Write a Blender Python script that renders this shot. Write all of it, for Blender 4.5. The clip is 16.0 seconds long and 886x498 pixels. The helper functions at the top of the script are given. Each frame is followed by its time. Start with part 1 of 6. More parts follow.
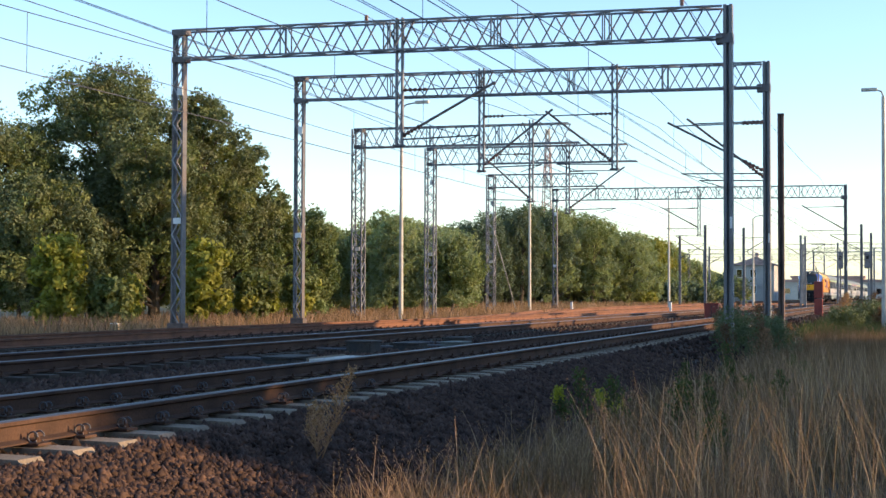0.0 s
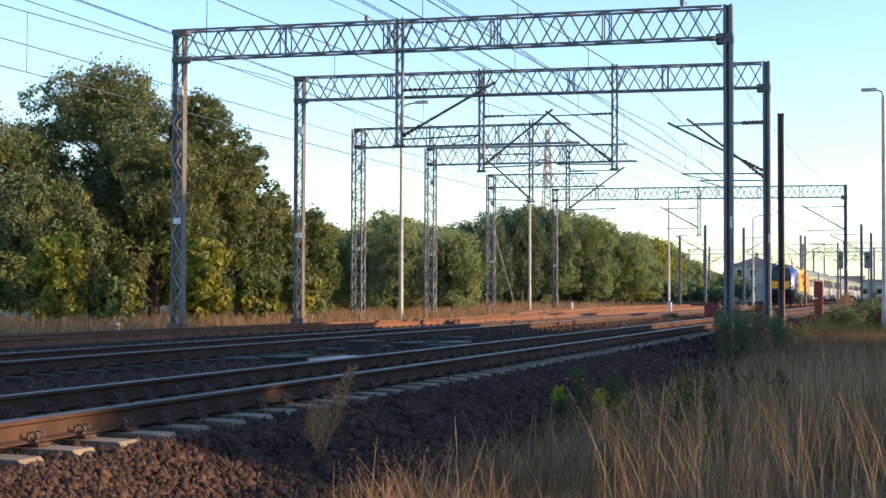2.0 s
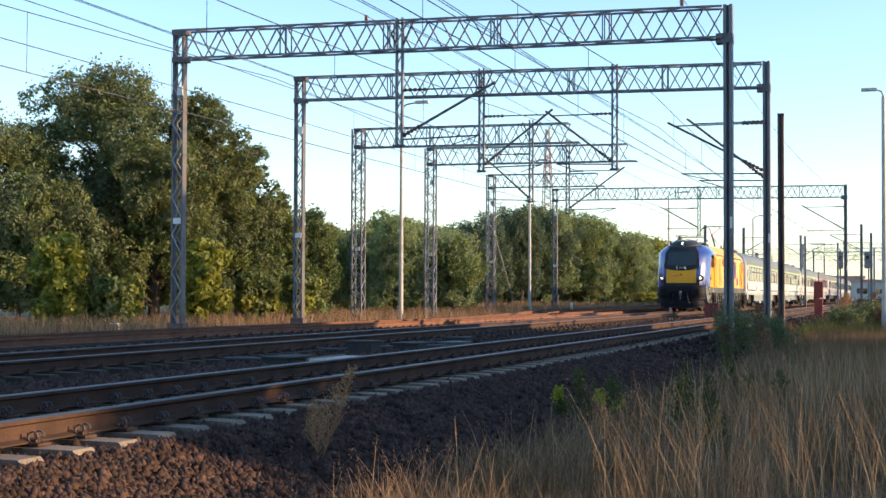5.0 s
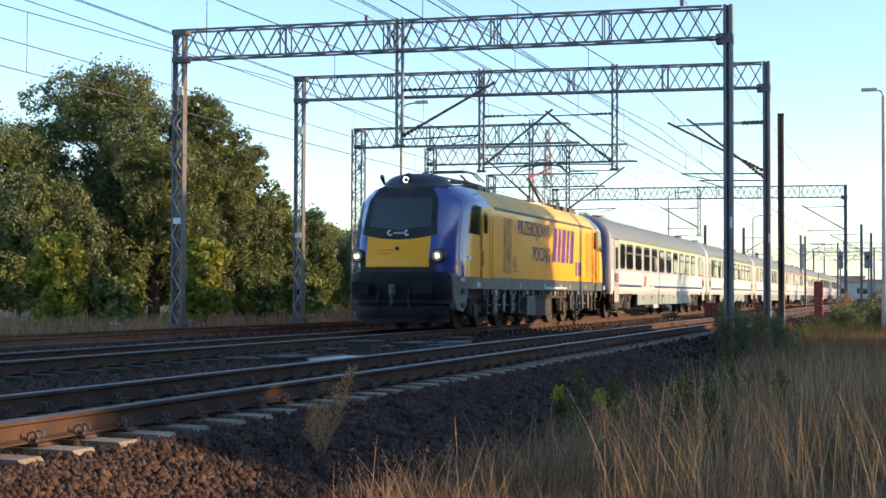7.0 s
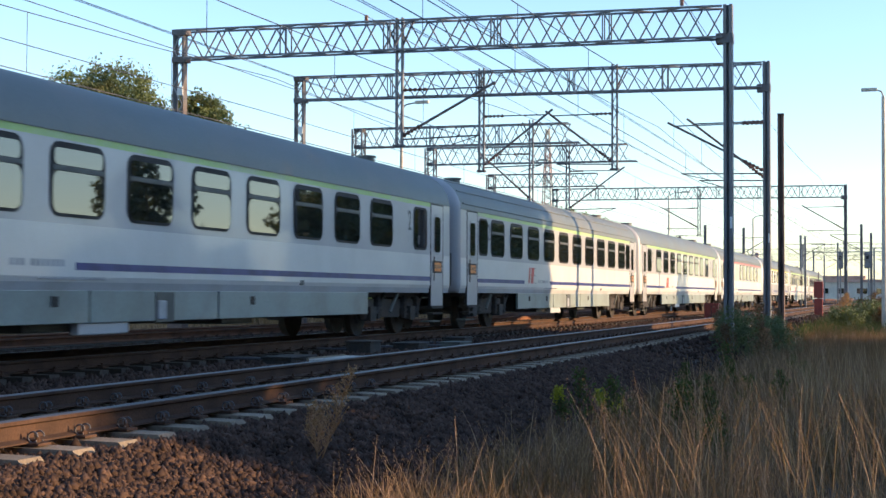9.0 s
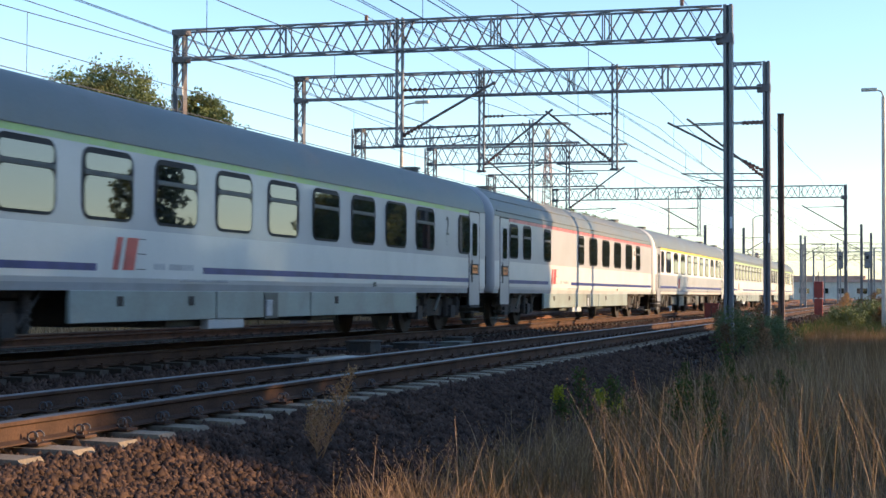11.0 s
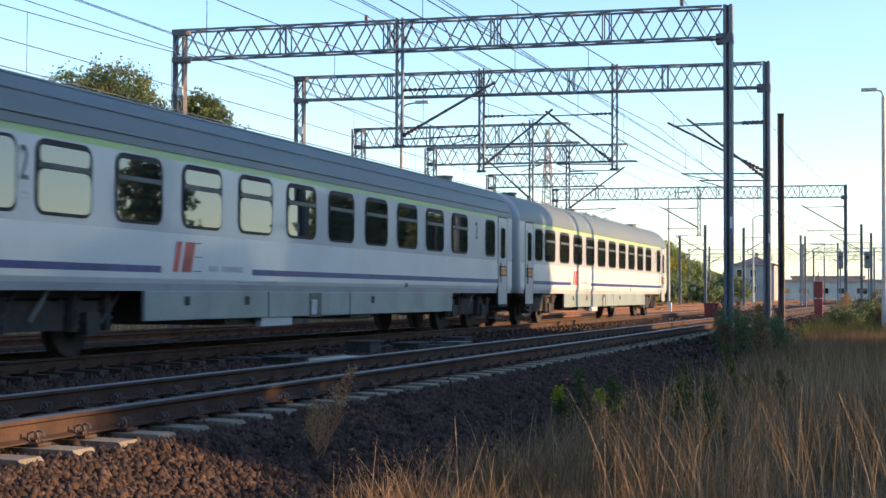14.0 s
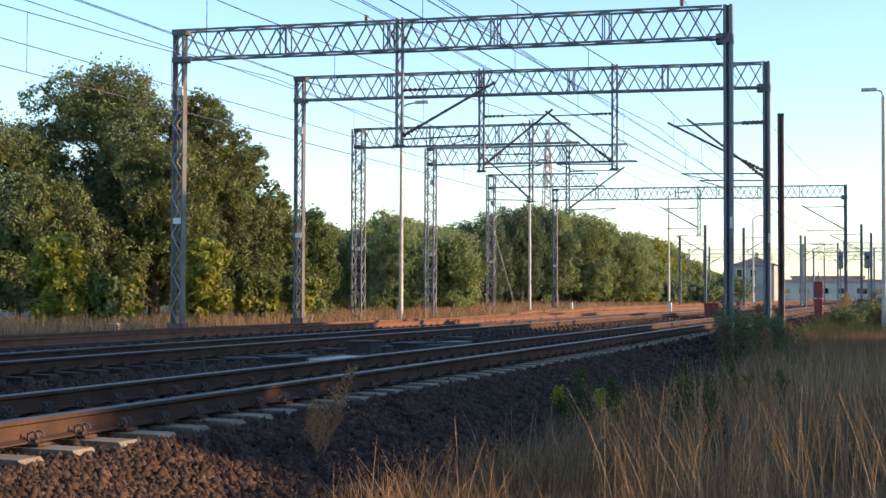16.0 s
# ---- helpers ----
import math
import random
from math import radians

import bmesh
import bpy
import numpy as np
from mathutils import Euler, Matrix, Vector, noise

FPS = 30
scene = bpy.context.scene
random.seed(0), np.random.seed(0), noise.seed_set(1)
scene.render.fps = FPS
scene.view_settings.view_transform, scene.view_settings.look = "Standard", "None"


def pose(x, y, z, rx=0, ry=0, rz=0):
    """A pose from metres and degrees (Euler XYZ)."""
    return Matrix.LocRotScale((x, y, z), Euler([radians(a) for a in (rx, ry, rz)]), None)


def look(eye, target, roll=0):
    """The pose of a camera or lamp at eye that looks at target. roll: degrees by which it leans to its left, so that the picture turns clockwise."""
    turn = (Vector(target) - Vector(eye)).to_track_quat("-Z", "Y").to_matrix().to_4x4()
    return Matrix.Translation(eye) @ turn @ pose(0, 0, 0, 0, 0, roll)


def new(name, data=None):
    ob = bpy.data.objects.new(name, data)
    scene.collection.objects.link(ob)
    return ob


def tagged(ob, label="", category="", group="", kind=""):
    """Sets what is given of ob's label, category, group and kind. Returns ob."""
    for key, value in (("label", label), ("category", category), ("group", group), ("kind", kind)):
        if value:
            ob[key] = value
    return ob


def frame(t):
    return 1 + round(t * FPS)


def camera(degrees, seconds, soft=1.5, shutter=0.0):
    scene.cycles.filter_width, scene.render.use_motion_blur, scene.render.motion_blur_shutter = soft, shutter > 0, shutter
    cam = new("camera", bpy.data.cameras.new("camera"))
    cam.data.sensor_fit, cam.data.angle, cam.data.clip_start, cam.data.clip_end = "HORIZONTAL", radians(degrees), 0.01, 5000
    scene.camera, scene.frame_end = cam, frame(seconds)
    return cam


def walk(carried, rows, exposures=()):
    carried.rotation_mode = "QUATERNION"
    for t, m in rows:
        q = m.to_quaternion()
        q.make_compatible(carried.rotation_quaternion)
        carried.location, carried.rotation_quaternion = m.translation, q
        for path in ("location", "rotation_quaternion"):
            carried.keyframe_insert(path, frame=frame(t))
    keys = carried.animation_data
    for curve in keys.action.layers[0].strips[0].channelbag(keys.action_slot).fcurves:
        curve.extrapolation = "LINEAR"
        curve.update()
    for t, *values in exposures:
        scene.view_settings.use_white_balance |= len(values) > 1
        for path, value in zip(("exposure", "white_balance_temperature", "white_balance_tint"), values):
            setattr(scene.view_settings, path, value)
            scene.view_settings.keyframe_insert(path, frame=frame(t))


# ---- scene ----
# Rail head level is z = 0, tracks run along y, the camera stands at x = 0, y = 0.
CAM_Z, YAW, PITCH, ROLL, FOV = 0.886, 18.0, 1.8, 0.2, 34.2
cam = camera(FOV, 16.0, shutter=0.12)
CAM_POSE = pose(0, 0, CAM_Z) @ pose(0, 0, 0, 0, 0, YAW) @ pose(0, 0, 0, 90 + PITCH) @ pose(0, 0, 0, 0, 0, ROLL)
walk(cam, [(0.0, CAM_POSE), (16.0, CAM_POSE)], exposures=[(0.0, 1.22, 6000, 14), (16.0, 1.22, 6000, 14)])

# ---- light ----
SUN_EL, SUN_AZ = 12.0, 80.0   # elevation; azimuth clockwise from +y
world = bpy.data.worlds.new("sky")
scene.world = world
world.use_nodes = True
wn = world.node_tree.nodes
sky = wn.new("ShaderNodeTexSky")
sky.sky_type, sky.sun_disc = "NISHITA", False
sky.sun_elevation, sky.sun_rotation = radians(SUN_EL), radians(SUN_AZ)
sky.air_density, sky.dust_density, sky.ozone_density = 1.0, 0.22, 2.1
wn["Background"].inputs["Strength"].default_value = 0.15
world.node_tree.links.new(sky.outputs[0], wn["Background"].inputs[0])
sun_data = bpy.data.lights.new("sun", "SUN")
sun_data.energy, sun_data.angle, sun_data.color = 3.7, radians(0.55), (1.0, 0.67, 0.34)
sun = new("sun", sun_data)
SUN_FROM = Vector((math.sin(radians(SUN_AZ)) * math.cos(radians(SUN_EL)), math.cos(radians(SUN_AZ)) * math.cos(radians(SUN_EL)), math.sin(radians(SUN_EL))))
sun.matrix_world = look(SUN_FROM * 200, (0, 0, 0))


# ---- materials ----
def mat(name, base, rough=0.6, metal=0.0, vary=0.25, scale=3.0, fine=40.0, bump=0.15, second=None, mix=0.5, rand=0.0, emit=None, coat=0.0, spec=0.5, stretch=(1, 1, 1)):
    """A surface with large stains, fine grain and relief; second is a patchy second colour; rand varies it from piece to piece."""
    m = bpy.data.materials.new(name)
    m.use_nodes = True
    nt = m.node_tree
    n, l = nt.nodes, nt.links
    b = n["Principled BSDF"]
    tc = n.new("ShaderNodeTexCoord")
    mp = n.new("ShaderNodeMapping")
    mp.inputs["Scale"].default_value = stretch
    l.new(tc.outputs["Object"], mp.inputs[0])
    big = n.new("ShaderNodeTexNoise")
    big.inputs["Scale"].default_value, big.inputs["Detail"].default_value = scale, 5
    small = n.new("ShaderNodeTexNoise")
    small.inputs["Scale"].default_value, small.inputs["Detail"].default_value = fine, 3
    l.new(mp.outputs[0], big.inputs[0])
    l.new(mp.outputs[0], small.inputs[0])
    two = n.new("ShaderNodeMix")
    two.data_type = "RGBA"
    two.inputs[6].default_value = (*base, 1)
    two.inputs[7].default_value = (*(second or [c * 0.6 for c in base]), 1)
    ramp = n.new("ShaderNodeMapRange")
    ramp.inputs[1].default_value, ramp.inputs[2].default_value = 0.62 - 0.35 * mix, 0.85 - 0.35 * mix
    l.new(big.outputs[0], ramp.inputs[0])
    l.new(ramp.outputs[0], two.inputs[0])
    hsv = n.new("ShaderNodeHueSaturation")
    val = n.new("ShaderNodeMapRange")
    val.inputs[1].default_value, val.inputs[2].default_value = 0.25, 0.75
    val.inputs[3].default_value, val.inputs[4].default_value = 1 - vary, 1 + vary
    l.new(small.outputs[0], val.inputs[0])
    l.new(two.outputs[2], hsv.inputs["Color"])
    if rand:
        info = n.new("ShaderNodeObjectInfo")
        geo = n.new("ShaderNodeNewGeometry")
        add = n.new("ShaderNodeMath")
        add.operation = "ADD"
        l.new(info.outputs["Random"], add.inputs[0])
        l.new(geo.outputs["Random Per Island"], add.inputs[1])
        rr = n.new("ShaderNodeMapRange")
        rr.inputs[2].default_value = 2
        rr.inputs[3].default_value, rr.inputs[4].default_value = 1 - rand, 1 + rand
        l.new(add.outputs[0], rr.inputs[0])
        mul = n.new("ShaderNodeMath")
        mul.operation = "MULTIPLY"
        l.new(rr.outputs[0], mul.inputs[0])
        l.new(val.outputs[0], mul.inputs[1])
        l.new(mul.outputs[0], hsv.inputs["Value"])
    else:
        l.new(val.outputs[0], hsv.inputs["Value"])
    l.new(hsv.outputs[0], b.inputs["Base Color"])
    b.inputs["Metallic"].default_value = metal
    b.inputs["Specular IOR Level"].default_value = spec
    rg = n.new("ShaderNodeMapRange")
    rg.inputs[3].default_value, rg.inputs[4].default_value = max(0.012, rough - 0.12), max(0.03, min(1, rough + min(0.12, rough)))
    l.new(big.outputs[0], rg.inputs[0])
    l.new(rg.outputs[0], b.inputs["Roughness"])
    b.inputs["Coat Weight"].default_value = coat
    if bump:
        bp = n.new("ShaderNodeBump")
        bp.inputs["Strength"].default_value, bp.inputs["Distance"].default_value = bump, 0.02
        l.new(small.outputs[0], bp.inputs["Height"])
        l.new(bp.outputs[0], b.inputs["Normal"])
    if emit:
        b.inputs["Emission Color"].default_value = (*emit[0], 1)
        b.inputs["Emission Strength"].default_value = emit[1]
    return m


def leafy(name, base, second, rand=0.35, through_light=0.3):
    m = mat(name, base, 0.6, vary=0.3, scale=0.5, fine=3.0, bump=0.0, second=second, mix=0.5, rand=rand, spec=0.25)
    n, l = m.node_tree.nodes, m.node_tree.links
    b = n["Principled BSDF"]
    tr = n.new("ShaderNodeBsdfTranslucent")
    tr.inputs[0].default_value = (base[0] * 1.6, base[1] * 1.5, base[2] * 0.7, 1)
    mx = n.new("ShaderNodeMixShader")
    mx.inputs[0].default_value = through_light
    l.new(b.outputs[0], mx.inputs[1])
    l.new(tr.outputs[0], mx.inputs[2])
    l.new(mx.outputs[0], n["Material Output"].inputs[0])
    return m


M_SOIL = mat("dry_soil", (0.06, 0.045, 0.03), 0.95, scale=0.4, fine=12, bump=0.5, second=(0.04, 0.035, 0.02))
M_FIELD = mat("dry_meadow", (0.16, 0.13, 0.055), 0.95, scale=0.12, fine=6, bump=0.6, second=(0.07, 0.085, 0.03))
M_BALLAST = mat("ballast_bed", (0.060, 0.043, 0.036), 0.95, scale=0.8, fine=22, vary=0.55, bump=1.0, second=(0.036, 0.022, 0.016), spec=0.15)
M_STONE = mat("ballast_stone", (0.086, 0.052, 0.038), 0.95, scale=4, fine=60, second=(0.038, 0.024, 0.018), rand=0.7, spec=0.2)
M_RUST = mat("rusty_rail_steel", (0.088, 0.050, 0.034), 0.88, metal=0.0, scale=2, fine=50, second=(0.056, 0.034, 0.025), spec=0.2)
M_ORANGE_RUST = mat("fresh_rust", (0.185, 0.080, 0.042), 0.9, scale=2, fine=50, second=(0.12, 0.055, 0.032))
M_SHINE = mat("polished_rail_head", (0.22, 0.20, 0.19), 0.46, metal=1.0, vary=0.1, scale=1, fine=90, bump=0.03, stretch=(1, 0.05, 1))
M_CONCRETE = mat("weathered_concrete", (0.27, 0.215, 0.155), 0.95, scale=2, fine=45, second=(0.18, 0.135, 0.10), rand=0.25, spec=0.2)
M_POLE = mat("pale_concrete_pole", (0.55, 0.51, 0.44), 0.85, scale=1.2, fine=40, second=(0.42, 0.39, 0.34))
M_STEEL = mat("weathered_grey_steel", (0.20, 0.20, 0.21), 0.65, metal=0.1, scale=1.5, fine=35, second=(0.17, 0.15, 0.14))
M_STEEL_DARK = mat("dark_painted_steel", (0.125, 0.122, 0.13), 0.65, metal=0.1, scale=1.5, fine=35, second=(0.12, 0.09, 0.08))
M_BROWN = mat("rusty_brown_mast", (0.17, 0.115, 0.095), 0.75, metal=0.2, scale=1.5, fine=30, second=(0.08, 0.065, 0.06))
M_WIRE = mat("dull_copper_wire", (0.10, 0.10, 0.11), 0.55, metal=0.5, bump=0)
M_INSUL = mat("brown_insulator", (0.16, 0.08, 0.06), 0.3, bump=0)
M_WHITE = mat("white_plate", (0.78, 0.77, 0.74), 0.5, scale=3, fine=30, vary=0.08, second=(0.6, 0.58, 0.54))
M_RED = mat("faded_red_paint", (0.26, 0.05, 0.035), 0.7, scale=2, fine=30, second=(0.18, 0.035, 0.03))
M_BARK = mat("bark", (0.10, 0.08, 0.06), 0.95, scale=3, fine=20, bump=0.8)
M_LEAF_DARK = leafy("dark_green_leaves", (0.112, 0.140, 0.066), (0.145, 0.15, 0.07))
M_LEAF_MID = leafy("green_leaves", (0.125, 0.160, 0.056), (0.165, 0.172, 0.062))
M_LEAF_YEL = leafy("yellow_green_leaves", (0.22, 0.24, 0.04), (0.25, 0.22, 0.05))
# Far leaves: distance haze put into a paler, more translucent green.
M_LEAF_FAR = leafy("green_leaves_paled_for_haze", (0.19, 0.24, 0.145), (0.225, 0.25, 0.15), 0.3, 0.5)
# Copse leaves: shade and haze are mixed into this dull bluish green.
M_LEAF_COPSE = leafy("shaded_hazy_leaves", (0.098, 0.135, 0.095), (0.12, 0.145, 0.098), 0.3, 0.4)
# Weathered steel, paled to hold haze far off and sunlight on lacing.
M_FAR_STEEL = mat("weathered_steel_hazed_and_sunlit", (0.30, 0.30, 0.31), 0.7, scale=1.5, fine=20)
M_STRAW = leafy("dry_grass", (0.315, 0.200, 0.132), (0.205, 0.127, 0.086), 0.5)
M_PALE_STRAW = leafy("pale_straw", (0.50, 0.345, 0.245), (0.33, 0.215, 0.147), 0.45)
M_GRASS = leafy("green_grass", (0.155, 0.096, 0.060), (0.118, 0.080, 0.050), 0.4)
M_WEED = leafy("weed_leaves", (0.075, 0.10, 0.03), (0.06, 0.08, 0.03), 0.3)
M_BUSH = leafy("bush_leaves", (0.105, 0.135, 0.072), (0.135, 0.15, 0.08), 0.3)
M_DRY = leafy("dry_weed_straw", (0.44, 0.265, 0.155), (0.34, 0.195, 0.11), 0.3)
M_FLOWER = leafy("yellow_flowers", (0.42, 0.42, 0.04), (0.30, 0.34, 0.04), 0.3)
M_GREY_BODY = mat("light_grey_coach_paint", (0.66, 0.65, 0.62), 0.42, vary=0.03, scale=0.7, fine=25, bump=0.02, second=(0.60, 0.59, 0.56), coat=0.3)
M_GREY_MID = mat("blue_grey_coach_paint", (0.44, 0.44, 0.455), 0.36, vary=0.03, scale=0.7, fine=25, bump=0.02, second=(0.40, 0.395, 0.40), coat=0.4)
M_WHITE_BODY = mat("off_white_coach_paint", (0.80, 0.79, 0.76), 0.36, vary=0.03, scale=0.7, fine=25, bump=0.02, second=(0.74, 0.73, 0.70), coat=0.2)
M_SILL = mat("dull_grey_sill_paint", (0.46, 0.47, 0.48), 0.5, vary=0.06, scale=0.9, fine=25, bump=0.02, second=(0.38, 0.38, 0.37))
M_GREY_LOW = mat("slate_grey_coach_paint", (0.34, 0.345, 0.37), 0.4, vary=0.04, scale=0.7, fine=25, bump=0.02, second=(0.30, 0.305, 0.32), coat=0.15)
M_SKIRT = mat("dusty_skirt_paint", (0.255, 0.30, 0.285), 0.45, vary=0.08, scale=0.9, fine=20, bump=0.03, second=(0.21, 0.225, 0.20))
M_ROOF = mat("grey_roof_paint", (0.135, 0.152, 0.145), 0.5, vary=0.06, scale=0.6, fine=20, bump=0.04, second=(0.17, 0.175, 0.165))
M_LIME = mat("lime_green_stripe", (0.34, 0.55, 0.17), 0.4, vary=0.08, scale=1.2, bump=0.0, second=(0.40, 0.50, 0.30))
M_STRIPE_RED = mat("red_stripe", (0.56, 0.14, 0.15), 0.4, vary=0.1, bump=0.0)
M_STRIPE_YEL = mat("yellow_stripe", (0.80, 0.62, 0.05), 0.4, vary=0.04, bump=0.0)
M_NAVY = mat("navy_blue_stripe", (0.022, 0.032, 0.19), 0.4, vary=0.04, bump=0.0)
M_LOGO_RED = mat("red_decal", (0.55, 0.05, 0.05), 0.4, vary=0.03, bump=0.0)
M_DECAL = mat("grey_decal", (0.40, 0.41, 0.43), 0.4, vary=0.03, bump=0.0)
M_WINDOW = mat("tinted_window_glass", (0.012, 0.014, 0.016), 0.0, vary=0.05, scale=0.6, fine=3, bump=0.0, spec=0.5)
M_WINDOW.node_tree.nodes["Principled BSDF"].inputs["IOR"].default_value = 2.0
M_SCREEN = mat("dark_windscreen_glass", (0.045, 0.058, 0.058), 0.1, vary=0.05, scale=0.6, fine=3, bump=0.0, spec=0.5)
M_CAB_GLASS = mat("dark_cab_glass", (0.018, 0.022, 0.024), 0.03, vary=0.05, scale=0.6, fine=3, bump=0.0, spec=0.5)
M_CAB_GLASS.node_tree.nodes["Principled BSDF"].inputs["IOR"].default_value = 1.8
M_RUBBER = mat("black_rubber", (0.02, 0.02, 0.022), 0.7, vary=0.1, bump=0.05)
M_BOGIE = mat("grimy_bogie_steel", (0.040, 0.037, 0.035), 0.85, metal=0.1, scale=3, fine=25, bump=0.3, second=(0.066, 0.05, 0.04))
M_YELLOW = mat("glossy_yellow_paint", (0.90, 0.39, 0.004), 0.34, vary=0.03, scale=0.8, fine=20, bump=0.0, second=(0.84, 0.36, 0.004), coat=0.42, spec=0.16)
# Body yellow darkened: the shade between the slats is in this colour.
M_VENT = mat("shaded_vent_yellow", (0.54, 0.245, 0.008), 0.6, vary=0.1, bump=0.0)
# Roof yellow paled towards tan, a painted reflection of the sky.
M_ROOF_TAN = mat("sky_paled_yellow_roof", (0.74, 0.42, 0.06), 0.5, vary=0.15, scale=0.9, fine=20, bump=0.03, second=(0.58, 0.37, 0.10))
M_BLUE = mat("glossy_blue_paint", (0.028, 0.055, 0.26), 0.22, vary=0.04, scale=0.8, fine=20, bump=0.02, second=(0.025, 0.05, 0.22), coat=0.7)
M_FRAME_GREY = mat("dark_grey_frame_paint", (0.075, 0.082, 0.078), 0.5, vary=0.1, scale=2, fine=30, bump=0.08, second=(0.062, 0.064, 0.06))
M_PURPLE = mat("violet_lettering", (0.085, 0.05, 0.19), 0.5, vary=0.03, bump=0.0, spec=0.2)
M_FADED = mat("faded_red_decal", (0.72, 0.22, 0.04), 0.5, vary=0.1, bump=0.0)
M_PINK = mat("red_pantograph_paint", (0.45, 0.06, 0.09), 0.5, vary=0.1, bump=0.0)
M_LAMP = mat("lit_headlamp", (0.9, 0.9, 0.85), 0.2, bump=0, emit=((1.0, 0.93, 0.72), 2.2))
M_SIGN_ORANGE = mat("amber_display", (0.40, 0.15, 0.03), 0.4, bump=0, emit=((1.0, 0.36, 0.04), 0.07))
M_DISPLAY_OFF = mat("dark_display", (0.09, 0.07, 0.05), 0.3, bump=0)
M_PLASTER = mat("grey_plaster", (0.42, 0.40, 0.38), 0.9, scale=0.6, fine=8, second=(0.34, 0.32, 0.30))
M_GEAR = mat("dusty_green_grey_gear", (0.125, 0.135, 0.12), 0.7, vary=0.15, scale=2, fine=30, bump=0.1, second=(0.09, 0.09, 0.08))
# The leading coach's end wall has its shade painted in as darker blue-grey.
M_END = mat("blue_grey_shaded_end_wall", (0.17, 0.185, 0.24), 0.5, vary=0.06, scale=1, fine=20, bump=0.03, second=(0.15, 0.17, 0.25))
M_PILOT = mat("black_pilot_paint", (0.013, 0.013, 0.016), 0.65, spec=0.18, vary=0.15, scale=2, fine=30, bump=0.05)
M_HOOD = mat("dark_hood_paint", (0.035, 0.045, 0.045), 0.4, vary=0.1, scale=2, fine=30, bump=0.02)
M_SLATE = mat("dark_roofing", (0.13, 0.12, 0.12), 0.8, scale=1, fine=10)
M_BRICK_FAR = mat("pink_red_hall_wall", (0.50, 0.33, 0.28), 0.9, scale=0.3, fine=4, second=(0.36, 0.24, 0.20))
M_PALE_FAR = mat("pale_hall_wall", (0.60, 0.55, 0.48), 0.9, scale=0.3, fine=4, second=(0.48, 0.45, 0.42))


# ---- mesh helpers ----
def part(name, bm, material, parent=None, label="", smooth=False):
    me = bpy.data.meshes.new(name)
    bm.to_mesh(me)
    bm.free()
    for m in (material if isinstance(material, (list, tuple)) else [material]):
        me.materials.append(m)
    if smooth:
        me.polygons.foreach_set("use_smooth", [True] * len(me.polygons))
    ob = new(name, me)
    ob.parent = parent
    if label:
        tagged(ob, label)
    return ob


def thing(name, label, category, m=None, group="", kind=""):
    ob = tagged(new(name), label, category, group, kind)
    ob.matrix_world = m or Matrix()
    return ob


def box(bm, x0, x1, y0, y1, z0, z1, bevel=0.0):
    v = [bm.verts.new((x, y, z)) for x in (x0, x1) for y in (y0, y1) for z in (z0, z1)]
    fs = [bm.faces.new([v[i] for i in q]) for q in ((0, 1, 3, 2), (4, 6, 7, 5), (0, 4, 5, 1), (2, 3, 7, 6), (0, 2, 6, 4), (1, 5, 7, 3))]
    if bevel:
        es = list({e for f in fs for e in f.edges})
        bmesh.ops.bevel(bm, geom=es, offset=bevel, segments=2, affect="EDGES", profile=0.6)
    return bm


def boxed(x0, x1, y0, y1, z0, z1, bevel=0.0):
    return box(bmesh.new(), x0, x1, y0, y1, z0, z1, bevel)


def rod(bm, p, q, r, n=6, r2=None):
    """A round bar from p to q, of radius r (r2 at its end)."""
    p, q = Vector(p), Vector(q)
    d = (q - p).normalized()
    a = d.orthogonal().normalized()
    b = d.cross(a)
    r2 = r if r2 is None else r2
    rings = []
    for c, rr in ((p, r), (q, r2)):
        rings.append([bm.verts.new(c + (a * math.cos(2 * math.pi * i / n) + b * math.sin(2 * math.pi * i / n)) * rr) for i in range(n)])
    for i in range(n):
        bm.faces.new((rings[0][i], rings[0][(i + 1) % n], rings[1][(i + 1) % n], rings[1][i]))
    bm.faces.new(rings[0][::-1])
    bm.faces.new(rings[1])
    return bm


def angle_bar(bm, p, q, w):
    """A square steel bar from p to q."""
    return rod(bm, p, q, w * 0.7071, 4)


def path_tube(bm, pts, r, n=5):
    """One bent round bar along the points."""
    pts = [Vector(p) for p in pts]
    rings = []
    for i, p in enumerate(pts):
        d = (pts[min(i + 1, len(pts) - 1)] - pts[max(i - 1, 0)]).normalized()
        a = d.cross(Vector((0.31, 0.17, 0.93))).normalized()
        b = d.cross(a)
        rings.append([bm.verts.new(p + (a * math.cos(2 * math.pi * k / n) + b * math.sin(2 * math.pi * k / n)) * r) for k in range(n)])
    for ra, rb in zip(rings, rings[1:]):
        for k in range(n):
            bm.faces.new((ra[k], ra[(k + 1) % n], rb[(k + 1) % n], rb[k]))
    bm.faces.new(rings[0][::-1])
    bm.faces.new(rings[-1])
    return bm


def disc(bm, c, axis, r, h, n=20, r2=None):
    c, axis = Vector(c), Vector(axis).normalized()
    return rod(bm, c - axis * h / 2, c + axis * h / 2, r, n, r2)


def extrude_y(bm, profile, y0, y1, caps=True):
    """A profile of (x, z) drawn out along y."""
    a = [bm.verts.new((x, y0, z)) for x, z in profile]
    b = [bm.verts.new((x, y1, z)) for x, z in profile]
    n = len(profile)
    for i in range(n):
        bm.faces.new((a[i], a[(i + 1) % n], b[(i + 1) % n], b[i]))
    if caps:
        bm.faces.new(a[::-1])
        bm.faces.new(b)
    return bm


